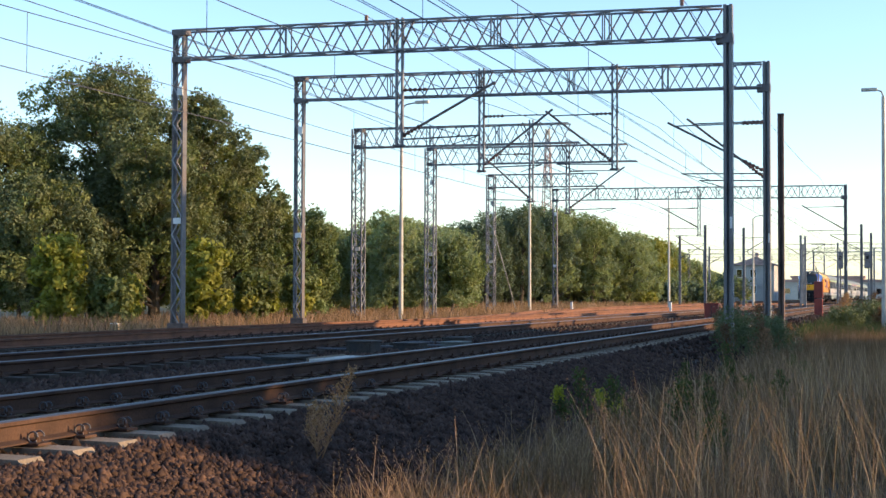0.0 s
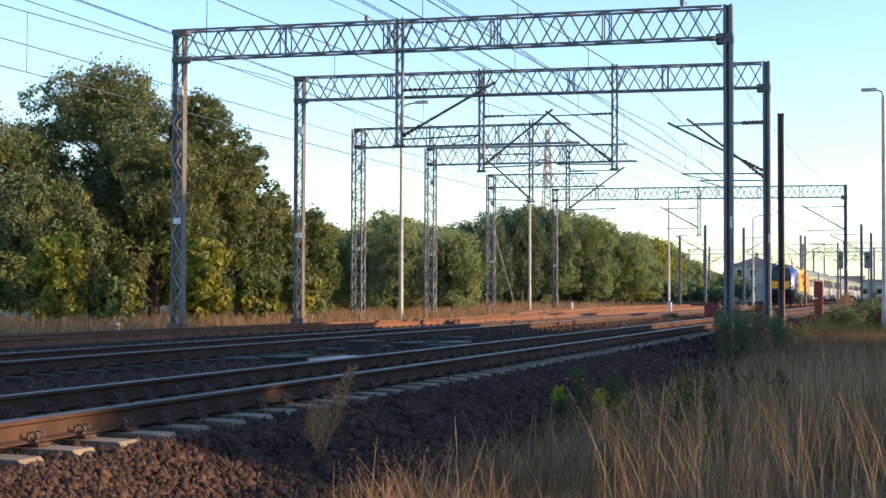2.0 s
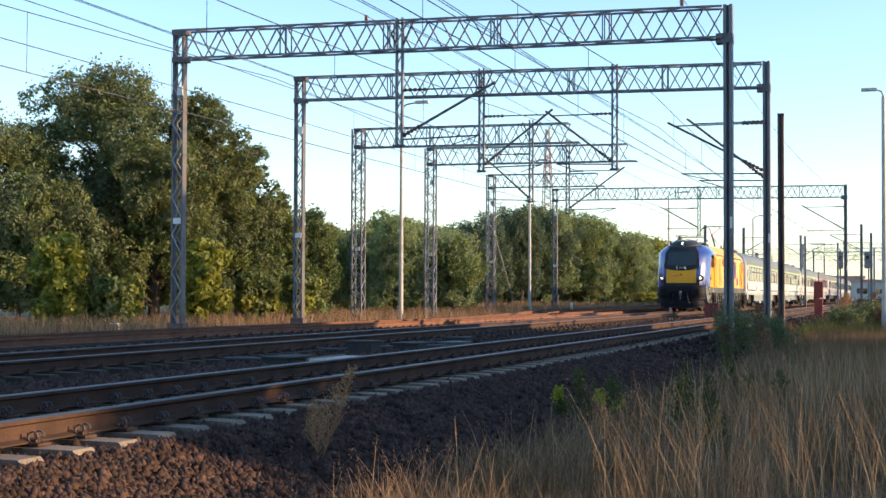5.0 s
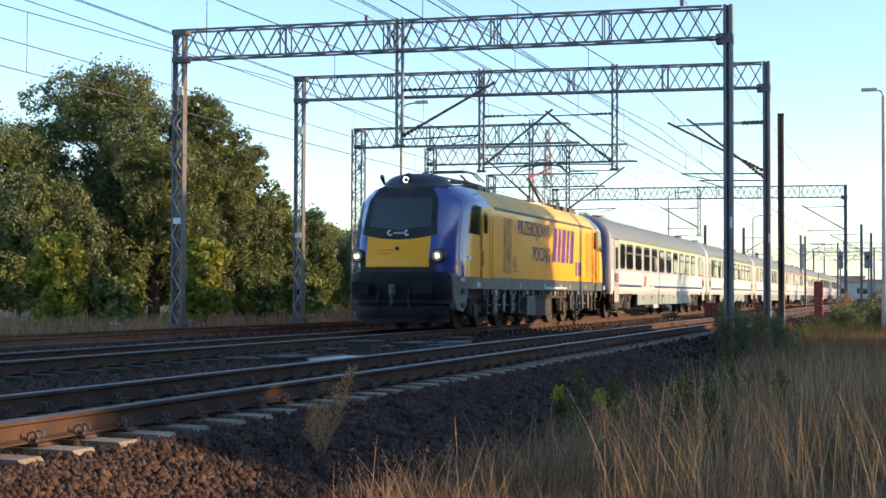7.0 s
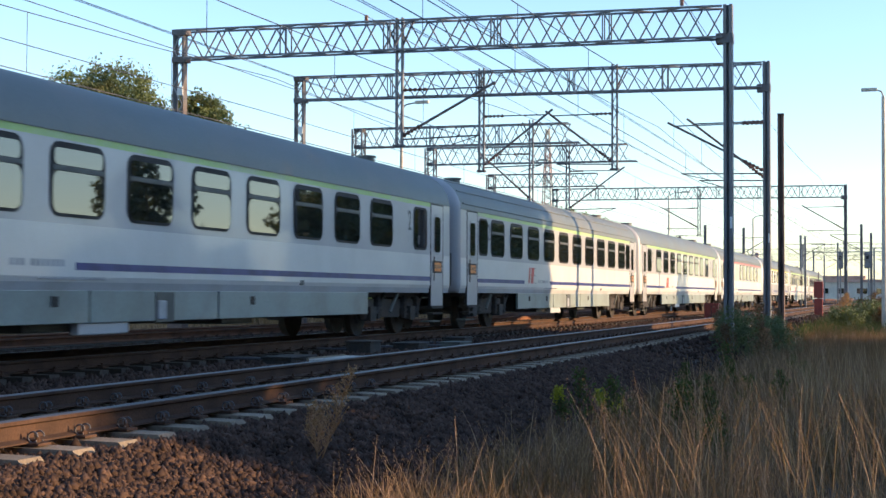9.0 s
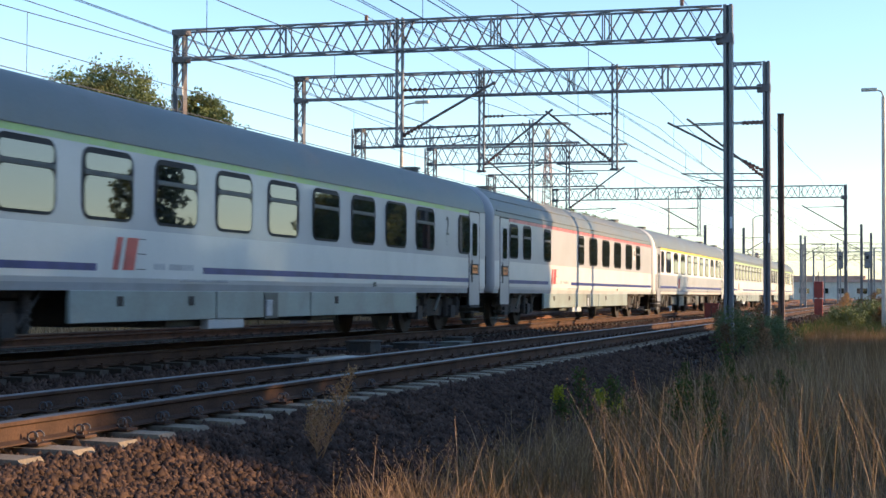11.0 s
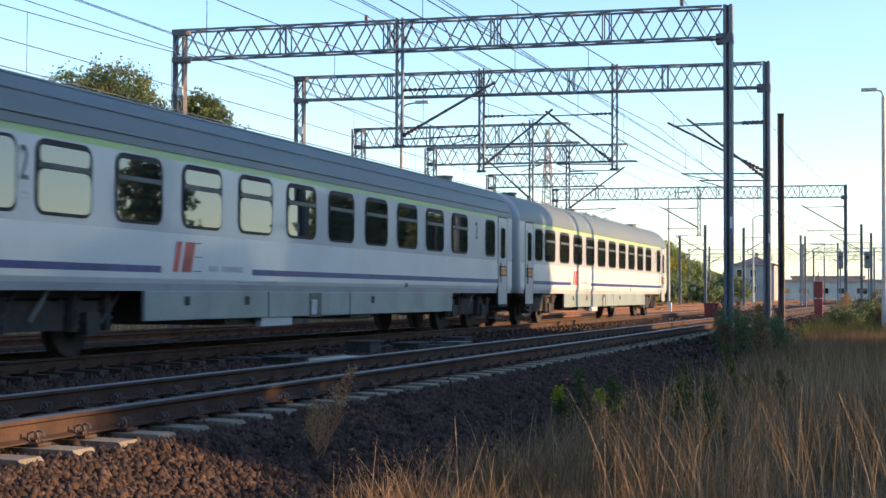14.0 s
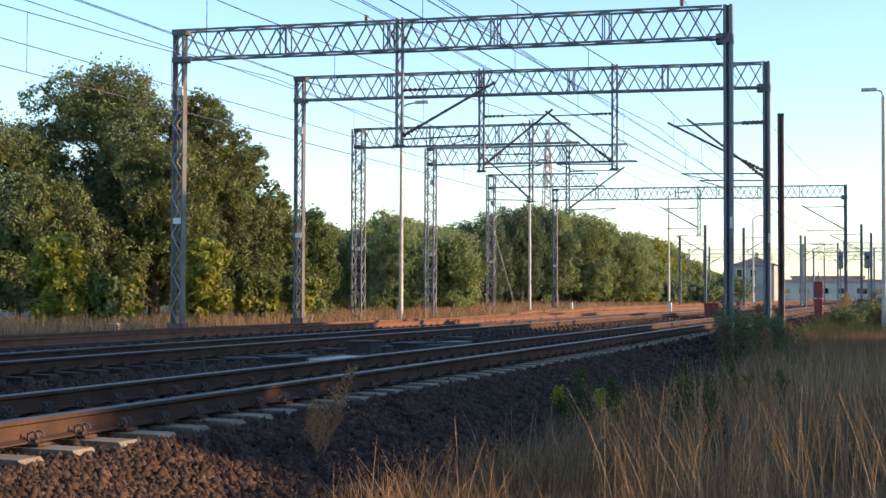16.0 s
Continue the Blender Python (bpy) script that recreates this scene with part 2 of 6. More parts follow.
def rounded_panel(bm, x, y0, y1, z0, z1, r, t=0.02, n=5):
    """A plate standing in the plane x with rounded corners, its face at x + t."""
    pts = []
    for cy, cz, a0 in ((y1 - r, z1 - r, 0), (y0 + r, z1 - r, 90), (y0 + r, z0 + r, 180), (y1 - r, z0 + r, 270)):
        for i in range(n + 1):
            a = radians(a0 + 90 * i / n)
            pts.append((cy + r * math.cos(a), cz + r * math.sin(a)))
    f = [bm.verts.new((x + t, y, z)) for y, z in pts]
    k = [bm.verts.new((x, y, z)) for y, z in pts]
    bm.faces.new(f)
    m = len(pts)
    for i in range(m):
        bm.faces.new((f[i], k[i], k[(i + 1) % m], f[(i + 1) % m]))
    return bm


def lettering(name, text, size, material, parent, m, extrude=0.003, shear=0.0, label=""):
    cu = bpy.data.curves.new(name, "FONT")
    cu.body, cu.size, cu.extrude, cu.shear = text, size, extrude, shear
    tmp = new(name, cu)
    dg = bpy.context.evaluated_depsgraph_get()
    me = bpy.data.meshes.new_from_object(tmp.evaluated_get(dg))
    bpy.data.objects.remove(tmp)
    me.materials.clear()
    me.materials.append(material)
    ob = new(name, me)
    ob.parent = parent
    ob.matrix_local = m
    if label:
        tagged(ob, label)
    return ob
# ---- ground ----
TRACKS = {"near": -6.72, "train": -11.92}


def third_x(y):
    k = min(1, max(0, (y - 28) / 34))
    return -17.25 + 1.5 * k * k * (3 - 2 * k)


def fourth_x(y):
    k = min(1, max(0, (y - 48) / 50))
    return -15.9 - 5.2 * k * k * (3 - 2 * k)


def ground_z(x, y):
    """Height of the ground: the ballast bed, its shoulder, the verge and the meadow beyond the tracks."""
    if x > -5.4:
        k = min(1, max(0, (x + 5.4) / 1.65))
        z = -0.255 - 0.525 * k - 0.05 * min(1, max(0, (x + 3.7) / 6))
        z += 0.06 * noise.noise((x * 0.5, y * 0.3, 0)) * k
        if y > 55:
            z += 0.35 * min(1, (y - 55) / 40) * k
    elif x > -19.5:
        z = -0.255 - 0.02 * math.sin(x)
    else:
        k = min(1, (-19.5 - x) / 2.5)
        z = -0.255 - 0.175 * k + 0.08 * noise.noise((x * 0.15, y * 0.15, 3)) * k
    return z


def build_ground():
    xs = [-900, -400, -200, -120, -80, -60, -48, -40, -34, -30, -27, -25, -23, -21.5, -20.5, -19.5, -18, -16, -14, -12, -10, -8, -6.6, -6, -5.7, -5.4] + [-5.2 + 0.2 * i for i in range(16)] + [-1.5, -1, -0.5, 0, 0.5, 1, 2, 4, 7, 12, 20, 40, 80, 200, 400, 900]
    ys = [-300, -100, -40, -15] + [-5 + i for i in range(60)] + [55 + 3 * i for i in range(32)] + [155, 170, 190, 215, 250, 300, 400, 600, 1000, 1800]
    verts, faces, mats = [], [], []
    for y in ys:
        for x in xs:
            verts.append((x, y, ground_z(x, y)))
    n = len(xs)
    for j in range(len(ys) - 1):
        for i in range(n - 1):
            faces.append((j * n + i, j * n + i + 1, (j + 1) * n + i + 1, (j + 1) * n + i))
            xm = (xs[i] + xs[i + 1]) / 2
            mats.append(1 if -19.6 < xm < -3.9 else (2 if xm > -19 else 0))
    me = bpy.data.meshes.new("ground")
    me.from_pydata(verts, [], faces)
    for m in (M_FIELD, M_BALLAST, M_SOIL):
        me.materials.append(m)
    me.polygons.foreach_set("material_index", mats)
    tagged(new("ground", me), "dry meadow, soil verge and brown ballast bed", "ground", kind="structure")


build_ground()

# ---- tracks ----
RAIL = [(-0.075, -0.172), (0.075, -0.172), (0.075, -0.160), (0.012, -0.142), (0.010, -0.050), (0.036, -0.036), (0.036, -0.010), (0.026, 0.0), (-0.026, 0.0), (-0.036, -0.010), (-0.036, -0.036), (-0.010, -0.050), (-0.012, -0.142), (-0.075, -0.160)]


def rail_mesh(path, off, side):
    """A rail along the track's centre path, off metres to its side; its head is bright where wheels run."""
    bm = bmesh.new()
    rows = [[bm.verts.new((cx + off + px, y, pz)) for px, pz in RAIL] for cx, y in path]
    n = len(RAIL)
    for a, b in zip(rows, rows[1:]):
        for i in range(n):
            f = bm.faces.new((a[i], a[(i + 1) % n], b[(i + 1) % n], b[i]))
            if i in (6, 7, 8):
                f.material_index = 1
    return bm


def build_track(label, fx, y0, y1, group, rust, head=M_SHINE, straight=True):
    tr = thing("railway_track", label, "railway track", group=group, kind="structure")
    step = 60 if straight else 3
    k = max(1, int((y1 - y0) / step))
    path = [(fx(y0 + (y1 - y0) * i / k), y0 + (y1 - y0) * i / k) for i in range(k + 1)]
    for off in (-0.7525, 0.7525):
        part("rail", rail_mesh(path, off, 0), [rust, head], tr)
    return tr


GT = "parallel railway tracks"
track_near = build_track("near track with brown rails on concrete sleepers", lambda y: TRACKS["near"], -12, 420, GT, M_RUST)
track_train = build_track("middle track with polished rail heads", lambda y: TRACKS["train"], -12, 420, GT, M_RUST)
track_third = build_track("rusty far track that shifts sideways", third_x, -12, 420, GT, M_ORANGE_RUST, M_RUST, False)
track_fourth = build_track("rusty side track branching off the far track", fourth_x, 48, 420, GT, M_ORANGE_RUST, M_RUST, False)


# ---- portals ----
def h_post(bm, x, y, z0, z1, w, d, t=0.035):
    """An upright H-section post in one piece: two flanges across x, joined by a web."""
    k = 0.012
    prof = [(-w / 2, -d / 2), (-w / 2 + t, -d / 2), (-w / 2 + t, -k), (w / 2 - t, -k), (w / 2 - t, -d / 2), (w / 2, -d / 2), (w / 2, d / 2), (w / 2 - t, d / 2), (w / 2 - t, k), (-w / 2 + t, k), (-w / 2 + t, d / 2), (-w / 2, d / 2)]
    a = [bm.verts.new((x + px, y + py, z0)) for px, py in prof]
    b = [bm.verts.new((x + px, y + py, z1)) for px, py in prof]
    for i in range(12):
        bm.faces.new((a[i], a[(i + 1) % 12], b[(i + 1) % 12], b[i]))
    bm.faces.new(a[::-1])
    bm.faces.new(b)
    return bm


def lattice_leg(parent, x, y, z0, z1, w, d, boxy=False):
    """A mast of two channel bars with diagonal lacing, or of four corner angles crossed by lacing on every side."""
    if boxy:
        c = 0.032
        bars = [part("corner_angle", boxed(x + sx * w / 2 - c, x + sx * w / 2 + c, y + sy * w / 2 - c, y + sy * w / 2 + c, z0, z1), M_STEEL, parent) for sx in (-1, 1) for sy in (-1, 1)]
        n = int((z1 - z0) / (w * 0.9))
        for i in range(n):
            za, zb = z0 + (z1 - z0) * i / n, z0 + (z1 - z0) * (i + 1) / n
            k = w / 2 if i % 2 else -w / 2
            for o in (-w / 2, w / 2):
                # Lacing in paler steel: sunlight on the thin bars, put into their colour.
                part("lacing_bar", angle_bar(bmesh.new(), (x - k, y + o, za), (x + k, y + o, zb), 0.036), M_FAR_STEEL, bars[0])
                part("lacing_bar", angle_bar(bmesh.new(), (x + o, y - k, za), (x + o, y + k, zb), 0.036), M_FAR_STEEL, bars[0])
        return bars[0]
    bars = [part("channel_bar", boxed(x + sx * w / 2 - 0.027, x + sx * w / 2 + 0.027, y - d / 2, y + d / 2, z0, z1), M_STEEL_DARK, parent) for sx in (-1, 1)]
    n = max(4, int((z1 - z0) / (w * 1.75)))
    for i in range(n):
        za, zb = z0 + (z1 - z0) * i / n, z0 + (z1 - z0) * (i + 1) / n
        s = 1 if i % 2 else -1
        for yy in (y - d / 2, y + d / 2):
            # The lacing's brightness in the sun is given by its paler steel.
            part("lacing_bar", angle_bar(bmesh.new(), (x - s * w / 2, yy, za), (x + s * w / 2, yy, zb), 0.032), M_FAR_STEEL, bars[0])
    return bars[0]


def truss_parts(parent, a, b, depth, width, material, chord=0.052, pitch=0.42, slant=False):
    """A lattice beam from a to b: four chords, and zigzag bars on the two faces and below and above."""
    a, b = Vector(a), Vector(b)
    d = (b - a).normalized()
    L = (b - a).length
    side = Vector((-d.y, d.x, 0)).normalized() * width / 2
    up = Vector((0, 0, depth))
    bm = bmesh.new()
    for s in (-1, 1):
        for k, h in ((0, Vector()), (1, -up)):
            q = b + side * s + h - (d * depth * -0.55 if slant and k else Vector())
            angle_bar(bm, a + side * s + h, q, chord)
    part("chord_frame", bm, material, parent)
    n = int(L / pitch / 2) * 2
    for s in (-1, 1):
        for i in range(n):
            p, q = a + d * (L * i / n), a + d * (L * (i + 1) / n)
            hi = i % 2 == (0 if s > 0 else 1)
            part("brace", angle_bar(bmesh.new(), p + side * s - (Vector() if hi else up), q + side * s - (up if hi else Vector()), 0.034), material, parent)
    for lev in (Vector(), -up):
        for i in range(n // 2):
            p, q = a + d * (L * i * 2 / n), a + d * (L * (i + 1) * 2 / n)
            s = 1 if i % 2 else -1
            part("lacing", angle_bar(bmesh.new(), p + side * s + lev, q - side * s + lev, 0.03), material, parent)
    k = max(2, round(L / 2.9))
    for i in range(1, k):
        p = a + d * (L * i / k)
        for s in (-1, 1):
            for o in (-0.09, 0.09):
                part("splice_post", angle_bar(bmesh.new(), p + d * o + side * s, p + d * o + side * s - up, 0.032), material, parent)


def insulator(bm, p, q, r=0.06):
    p, q = Vector(p), Vector(q)
    for i in range(5):
        c = p.lerp(q, (i + 0.5) / 5)
        disc(bm, c, q - p, r, (q - p).length / 9, 8)
    rod(bm, p, q, r * 0.5, 6)


def bracket(parent, x, y, z, reach, drop=1.25, rise=0.0, mast_gap=0.1):
    """A catenary arm: a slanted tube from the mast up to the carrying wire, a tie above and a steady arm below."""
    s = 1 if reach > 0 else -1
    tip = Vector((x + reach, y, z + rise))
    foot = Vector((x + s * mast_gap, y, z - drop))
    bm = rod(bmesh.new(), foot.lerp(tip, 0.22), tip + (tip - foot).normalized() * 0.35, 0.038, 8)
    rod(bm, (x + s * (mast_gap + 0.7), y, z + rise + 0.05), tip + Vector((s * 0.1, 0, 0.04)), 0.022, 6)
    arm = part("arm_tube", bm, M_STEEL_DARK, parent)
    bm = bmesh.new()
    insulator(bm, foot, foot.lerp(tip, 0.22))
    part("insulator", bm, M_INSUL, arm)
    bm = bmesh.new()
    insulator(bm, (x + s * mast_gap, y, z + rise + 0.05), (x + s * (mast_gap + 0.7), y, z + rise + 0.05), 0.05)
    part("insulator", bm, M_INSUL, arm)
    bm = rod(bmesh.new(), (x + s * mast_gap, y, z - drop - 0.1), (x + reach * 0.95, y, z - drop - 0.05), 0.022, 6)
    rod(bm, (x + reach * 0.95, y, z - drop - 0.05), (x + reach * 0.62, y, z - drop - 0.28), 0.014, 5)
    part("steady_arm", bm, M_STEEL_DARK, parent)


GP = "catenary portals over the tracks"


def hanging_post(parent, x, y, z1, z0):
    """A slim drop post of two channel bars laced together, with a foot plate and two stays under the beam."""
    for sx in (-1, 1):
        bm = boxed(x + sx * 0.082 - 0.026, x + sx * 0.082 + 0.026, y - 0.06, y + 0.06, z0, z1 + 0.1)
        post = part("hanging_post", bm, M_STEEL, parent)
    n = int((z1 - z0) / 0.3)
    for i in range(n):
        za, zb = z0 + (z1 - z0) * i / n, z0 + (z1 - z0) * (i + 1) / n
        k = 0.075 if i % 2 else -0.075
        # Paler steel again for the sunlit look of the lacing.
        part("lacing_bar", angle_bar(bmesh.new(), (x - k, y - 0.055, za), (x + k, y - 0.055, zb), 0.028), M_FAR_STEEL, post)
    part("foot_plate", boxed(x - 0.14, x + 0.14, y - 0.12, y + 0.12, z0 - 0.05, z0 + 0.01), M_STEEL_DARK, post)
    for k in (-1, 1):
        part("stay", angle_bar(bmesh.new(), (x, y, z1 - 0.85), (x + k * 0.4, y, z1), 0.045), M_STEEL_DARK, post)


def portal(label, lx, ly, rx, ry, top, base_l, base_r, solid_right=True, width=0.42, depth=0.80, lattice=False, pitch=0.42):
    p = thing("catenary_portal", label, "catenary portal", group=GP)
    w = 0.29 if not lattice else 0.46
    leg = lattice_leg(p, lx, ly, base_l, top, w, 0.24, lattice)
    part("footing", boxed(lx - w / 2 - 0.1, lx + w / 2 + 0.1, ly - 0.18, ly + 0.18, base_l - 0.4, base_l + 0.14, 0.02), M_BROWN, p)
    part("number_plate", boxed(lx - 0.09, lx + 0.14, ly - 0.16, ly - 0.125, 2.85, 3.02, 0.005), M_WHITE, leg, "pale blank plate")
    bm = boxed(lx + 0.0, lx + 0.17, ly - 0.16, ly - 0.125, 6.5, 6.75, 0.005)
    part("number_plate", bm, M_WHITE, leg, "pale blank plate")
    part("gusset", boxed(lx - 0.19, lx + 0.26, ly - 0.15, ly + 0.15, top - 0.12, top + 0.04), M_STEEL_DARK, p)
    part("gusset", boxed(lx - 0.19, lx + 0.26, ly - 0.15, ly + 0.15, top - 0.9, top - 0.74), M_STEEL_DARK, p)
    truss_parts(p, (lx + 0.2, ly, top), (rx - (0.15 if solid_right else 0), ry, top), depth, width, M_STEEL, pitch=pitch, slant=not solid_right)
    if solid_right:
        bm = h_post(bmesh.new(), rx, ry, base_r, top + 0.05, 0.23, 0.3, 0.08)
        part("channel_leg", bm, M_STEEL, p)
        bm = boxed(rx - 0.3, rx + 0.13, ry - 0.17, ry + 0.17, top - 0.95, top - 0.7)
        part("bearing_plate", bm, M_STEEL_DARK, p)
        bm = boxed(rx + 0.05, rx + 0.11, ry - 0.18, ry - 0.152, 2.6, 2.9, 0.005)
        part("number_plate", bm, M_WHITE, p, "pale blank plate")
    return p


P1 = portal("grey lattice portal spanning three tracks", -19.75, 36.5, -4.45, 37.5, 8.34, -0.1, -0.4)
hanging_post(P1, -13.25, 36.9, 8.34, 4.95)
bracket(P1, -13.25, 36.9, 6.4, 2.4, 1.2)
P2 = portal("second grey lattice portal with white-plated leg", -20.42, 46.5, -4.45, 47.9, 8.49, -0.1, -0.4)
hanging_post(P2, -13.9, 47.0, 8.5, 5.1)
hanging_post(P2, -9.38, 47.4, 8.5, 5.1)
bracket(P2, -13.9, 47.0, 6.9, 2.2, 1.6)
bracket(P2, -9.38, 47.4, 6.9, -2.1, 1.55)
bracket(P2, -4.45, 47.7, 6.45, -2.9, 1.5)
bracket(P2, -4.45, 48.1, 6.55, -2.35, 1.8)
P3 = portal("double-laced cantilever mast on the far side", -23.95, 61.2, -14.2, 61.6, 8.4, -0.2, -0.3, False, 0.5, 0.85, True)
hanging_post(P3, -15.9, 61.5, 8.5, 5.0)
bracket(P3, -15.9, 61.5, 7.05, -2.2, 1.9)
P4 = portal("double-laced cantilever mast further down the line", -23.52, 70.3, -13.4, 71.0, 8.4, -0.2, -0.3, False, 0.5, 0.85, True)
hanging_post(P4, -16.4, 70.8, 8.6, 5.0)
bracket(P4, -16.4, 70.8, 7.05, 2.6, 1.8)
P5 = portal("distant cantilever mast with a guy stay", -25.1, 87.0, -18.4, 87.5, 8.4, -0.2, -0.3, False, 0.5, 0.8, True)
part("guy_stay", rod(bmesh.new(), (-25.0, 87, 5.2), (-23.5, 87.3, -0.25), 0.03, 5), M_STEEL, P5)
P6 = portal("distant portal over the station throat", -24.1, 100.0, -4.2, 101.6, 8.4, 0.0, -0.2)
hanging_post(P6, -14.0, 100.8, 8.4, 5.1)
bracket(P6, -14.0, 100.8, 6.9, -2.4, 1.3)
bracket(P6, -4.2, 101.6, 6.9, -2.6, 1.5)

mast = thing("catenary_mast", "rusty brown steel mast beside the near track", "mast")
bm = h_post(bmesh.new(), -4.2, 50.3, -0.5, 7.06, 0.2, 0.3, 0.07)
part("post", bm, M_BROWN, mast)
part("cap", boxed(-4.31, -4.09, 50.12, 50.48, 7.06, 7.1), M_STEEL_DARK, mast)


# ---- overhead wires ----
def wires(label, x, z_low, z_high, y0, y1, step, sag=0.9, dx=0.0, dropper=5.5):
    t = thing("overhead_line", label, "overhead line", group="overhead lines")
    pts = []
    y = y0
    while y < y1:
        e = y + step
        for i in range(8):
            k = i / 8
            pts.append(Vector((x + dx, y + step * k, z_high - sag * 4 * k * (1 - k))))
        n = int(step / dropper)
        for i in range(1, n):
            k = i / n
            zt = z_high - sag * 4 * k * (1 - k)
            part("dropper", rod(bmesh.new(), (x + dx, y + step * k, zt), (x, y + step * k, z_low), 0.007, 4), M_WIRE, t)
        y = e
    for s in (-0.03, 0.03):
        part("contact_wire", rod(bmesh.new(), (x + s, y0, z_low), (x + s, y1, z_low), 0.007, 4), M_WIRE, t)
    part("carrying_wire", path_tube(bmesh.new(), pts, 0.010, 4), M_WIRE, t)


wires("contact and carrying wires above the near track", -6.72, 5.32, 6.5, -23, 337, 60, 0.6)
wires("contact and carrying wires above the middle track", -11.92, 5.30, 6.75, -13, 347, 60, 0.58)
wires("contact and carrying wires above the far track", -17.0, 5.35, 6.95, -23, 337, 60, 0.6)
wires("second overhead line between near and middle track", -7.85, 5.3, 6.4, -13, 227, 60, 0.5)


def feeder(label, x, z, y0, y1, r=0.010, sag=0.5, ys=(37.2, 47.2)):
    t = thing("feeder_cable", label, "cable", group="feeder cables")
    pts = []
    y = y0
    while y < y1:
        pts += [Vector((x, y + 60 * i / 8, z - sag * 4 * (i / 8) * (1 - i / 8))) for i in range(8)]
        y += 60
    part("cable", path_tube(bmesh.new(), pts, r, 4), M_WIRE, t)
    if z > 8:
        bm = bmesh.new()
        insulator(bm, (x, ys[0], z - 0.22), (x, ys[0], z + 0.02), 0.06)
        part("insulator", bm, M_INSUL, t)


feeder("thin feeder cable on portal insulators", -14.35, 8.62, -22.8, 330)
feeder("thin feeder cable on portal insulators", -5.6, 8.6, -22.8, 330)
feeder("taut cable beside the far track", -18.5, 7.36, -22.8, 330, 0.011, 0.06)
feeder("taut cable beside the far track", -17.4, 6.05, -22.8, 330, 0.010, 0.05)
feeder("taut wire over the gap between tracks", -7.45, 5.34, -22.8, 330, 0.010, 0.02)
# ---- train ----
TRAIN_X = TRACKS["train"]
HALF = 1.41


def coach_profile():
    """Half cross-section of a coach, from the sill up over the roof, as (x, z)."""
    pts = [(1.36, 0.92), (1.41, 1.10), (1.41, 2.99)]
    for i in range(1, 9):
        a = math.pi / 2 * i / 8
        pts.append((1.41 * math.cos(a) ** 0.72 if i < 8 else 0.0, 2.99 + 0.88 * math.sin(a) ** 1.1))
    return pts


def shell(bm, y0, y1, zlo, zhi, out=0.0):
    """The strip of the coach's skin between two heights, both sides, or the roof where zhi is over the crown."""
    prof = [p for p in coach_profile()]
    dense = []
    for (xa, za), (xb, zb) in zip(prof, prof[1:]):
        for cut in sorted(c for c in (zlo, zhi) if za < c < zb):
            k = (cut - za) / (zb - za)
            dense.append((xa + (xb - xa) * k, cut))
        dense.append((xb, zb))
    dense = [prof[0]] + dense
    use = sorted({(round(x, 4), round(z, 4)) for x, z in dense if zlo - 1e-6 <= z <= zhi + 1e-6}, key=lambda p: p[1])
    full = [(x + out, z) for x, z in use] + ([(-x - out, z) for x, z in reversed(use) if x > 0] if zhi > 3.5 else [])
    sets = [full] if zhi > 3.5 else [full, [(-x, z) for x, z in full]]
    for pts in sets:
        a = [bm.verts.new((x, y0, z)) for x, z in pts]
        b = [bm.verts.new((x, y1, z)) for x, z in pts]
        for i in range(len(pts) - 1):
            bm.faces.new((a[i], a[i + 1], b[i + 1], b[i]))
    return bm


def bogie_parts(parent, yc, wheelbase=2.5, r=0.46, axles=2, frame_w=1.0):
    half = wheelbase / 2 * (axles - 1)
    for s in (-1, 1):
        bm = bmesh.new()
        x = s * frame_w
        box(bm, x - 0.07, x + 0.07, yc - half - 0.6, yc + half + 0.6, 0.58, 0.78)
        box(bm, x - 0.06, x + 0.06, yc - 0.7, yc + 0.7, 0.38, 0.6)
        for i in range(axles):
            y = yc - half + wheelbase * i
            box(bm, x - 0.12 + s * 0.06, x + 0.12 + s * 0.06, y - 0.17, y + 0.17, 0.32, 0.62)
            for o in (-0.42, 0.42):
                rod(bm, (x + s * 0.08, y + o, 0.36), (x + s * 0.08, y + o, 0.86), 0.1, 8)
            rod(bm, (x + s * 0.14, y + 0.2, 0.45), (x + s * 0.16, y + 0.75, 0.95), 0.045, 6)
            for o in (-0.42, 0.42):
                for q in range(4):
                    disc(bm, (x + s * 0.08, y + o, 0.44 + 0.1 * q), (0, 0, 1), 0.125, 0.04, 8)
        frame_ob = part("bogie_frame", bm, M_BOGIE, parent)
        part("damper", rod(bmesh.new(), (x + s * 0.22, yc - 0.35, 0.5), (x + s * 0.26, yc + 0.1, 1.0), 0.035, 6), M_GEAR, frame_ob)
    for i in range(axles):
        y = yc - half + wheelbase * i
        bm = bmesh.new()
        rod(bm, (-0.8, y, r), (0.8, y, r), 0.08, 8)
        for s in (-1, 1):
            disc(bm, (s * 0.75, y, r), (1, 0, 0), r, 0.13, 24)
            disc(bm, (s * 0.67, y, r), (1, 0, 0), r + 0.028, 0.03, 24)
            disc(bm, (s * 0.83, y, r), (1, 0, 0), r * 0.5, 0.04, 16, r * 0.35)
        part("wheelset", bm, M_BOGIE, frame_ob)


def tilted_pane(name, y0, y1, z0, z1, r, glass, parent, rg):
    """A pane standing a hair out of the wall's plane, so that no two mirror quite the same view."""
    bm = rounded_panel(bmesh.new(), HALF + 0.012, y0, y1, z0, z1, min(r, (z1 - z0) * 0.45), 0.008)
    a, b = rg.uniform(-0.008, 0.008), rg.uniform(-0.004, 0.004)
    for v in bm.verts:
        v.co.x += a * (v.co.y - (y0 + y1) / 2) + b * (v.co.z - (z0 + z1) / 2)
    return part(name, bm, glass, parent)


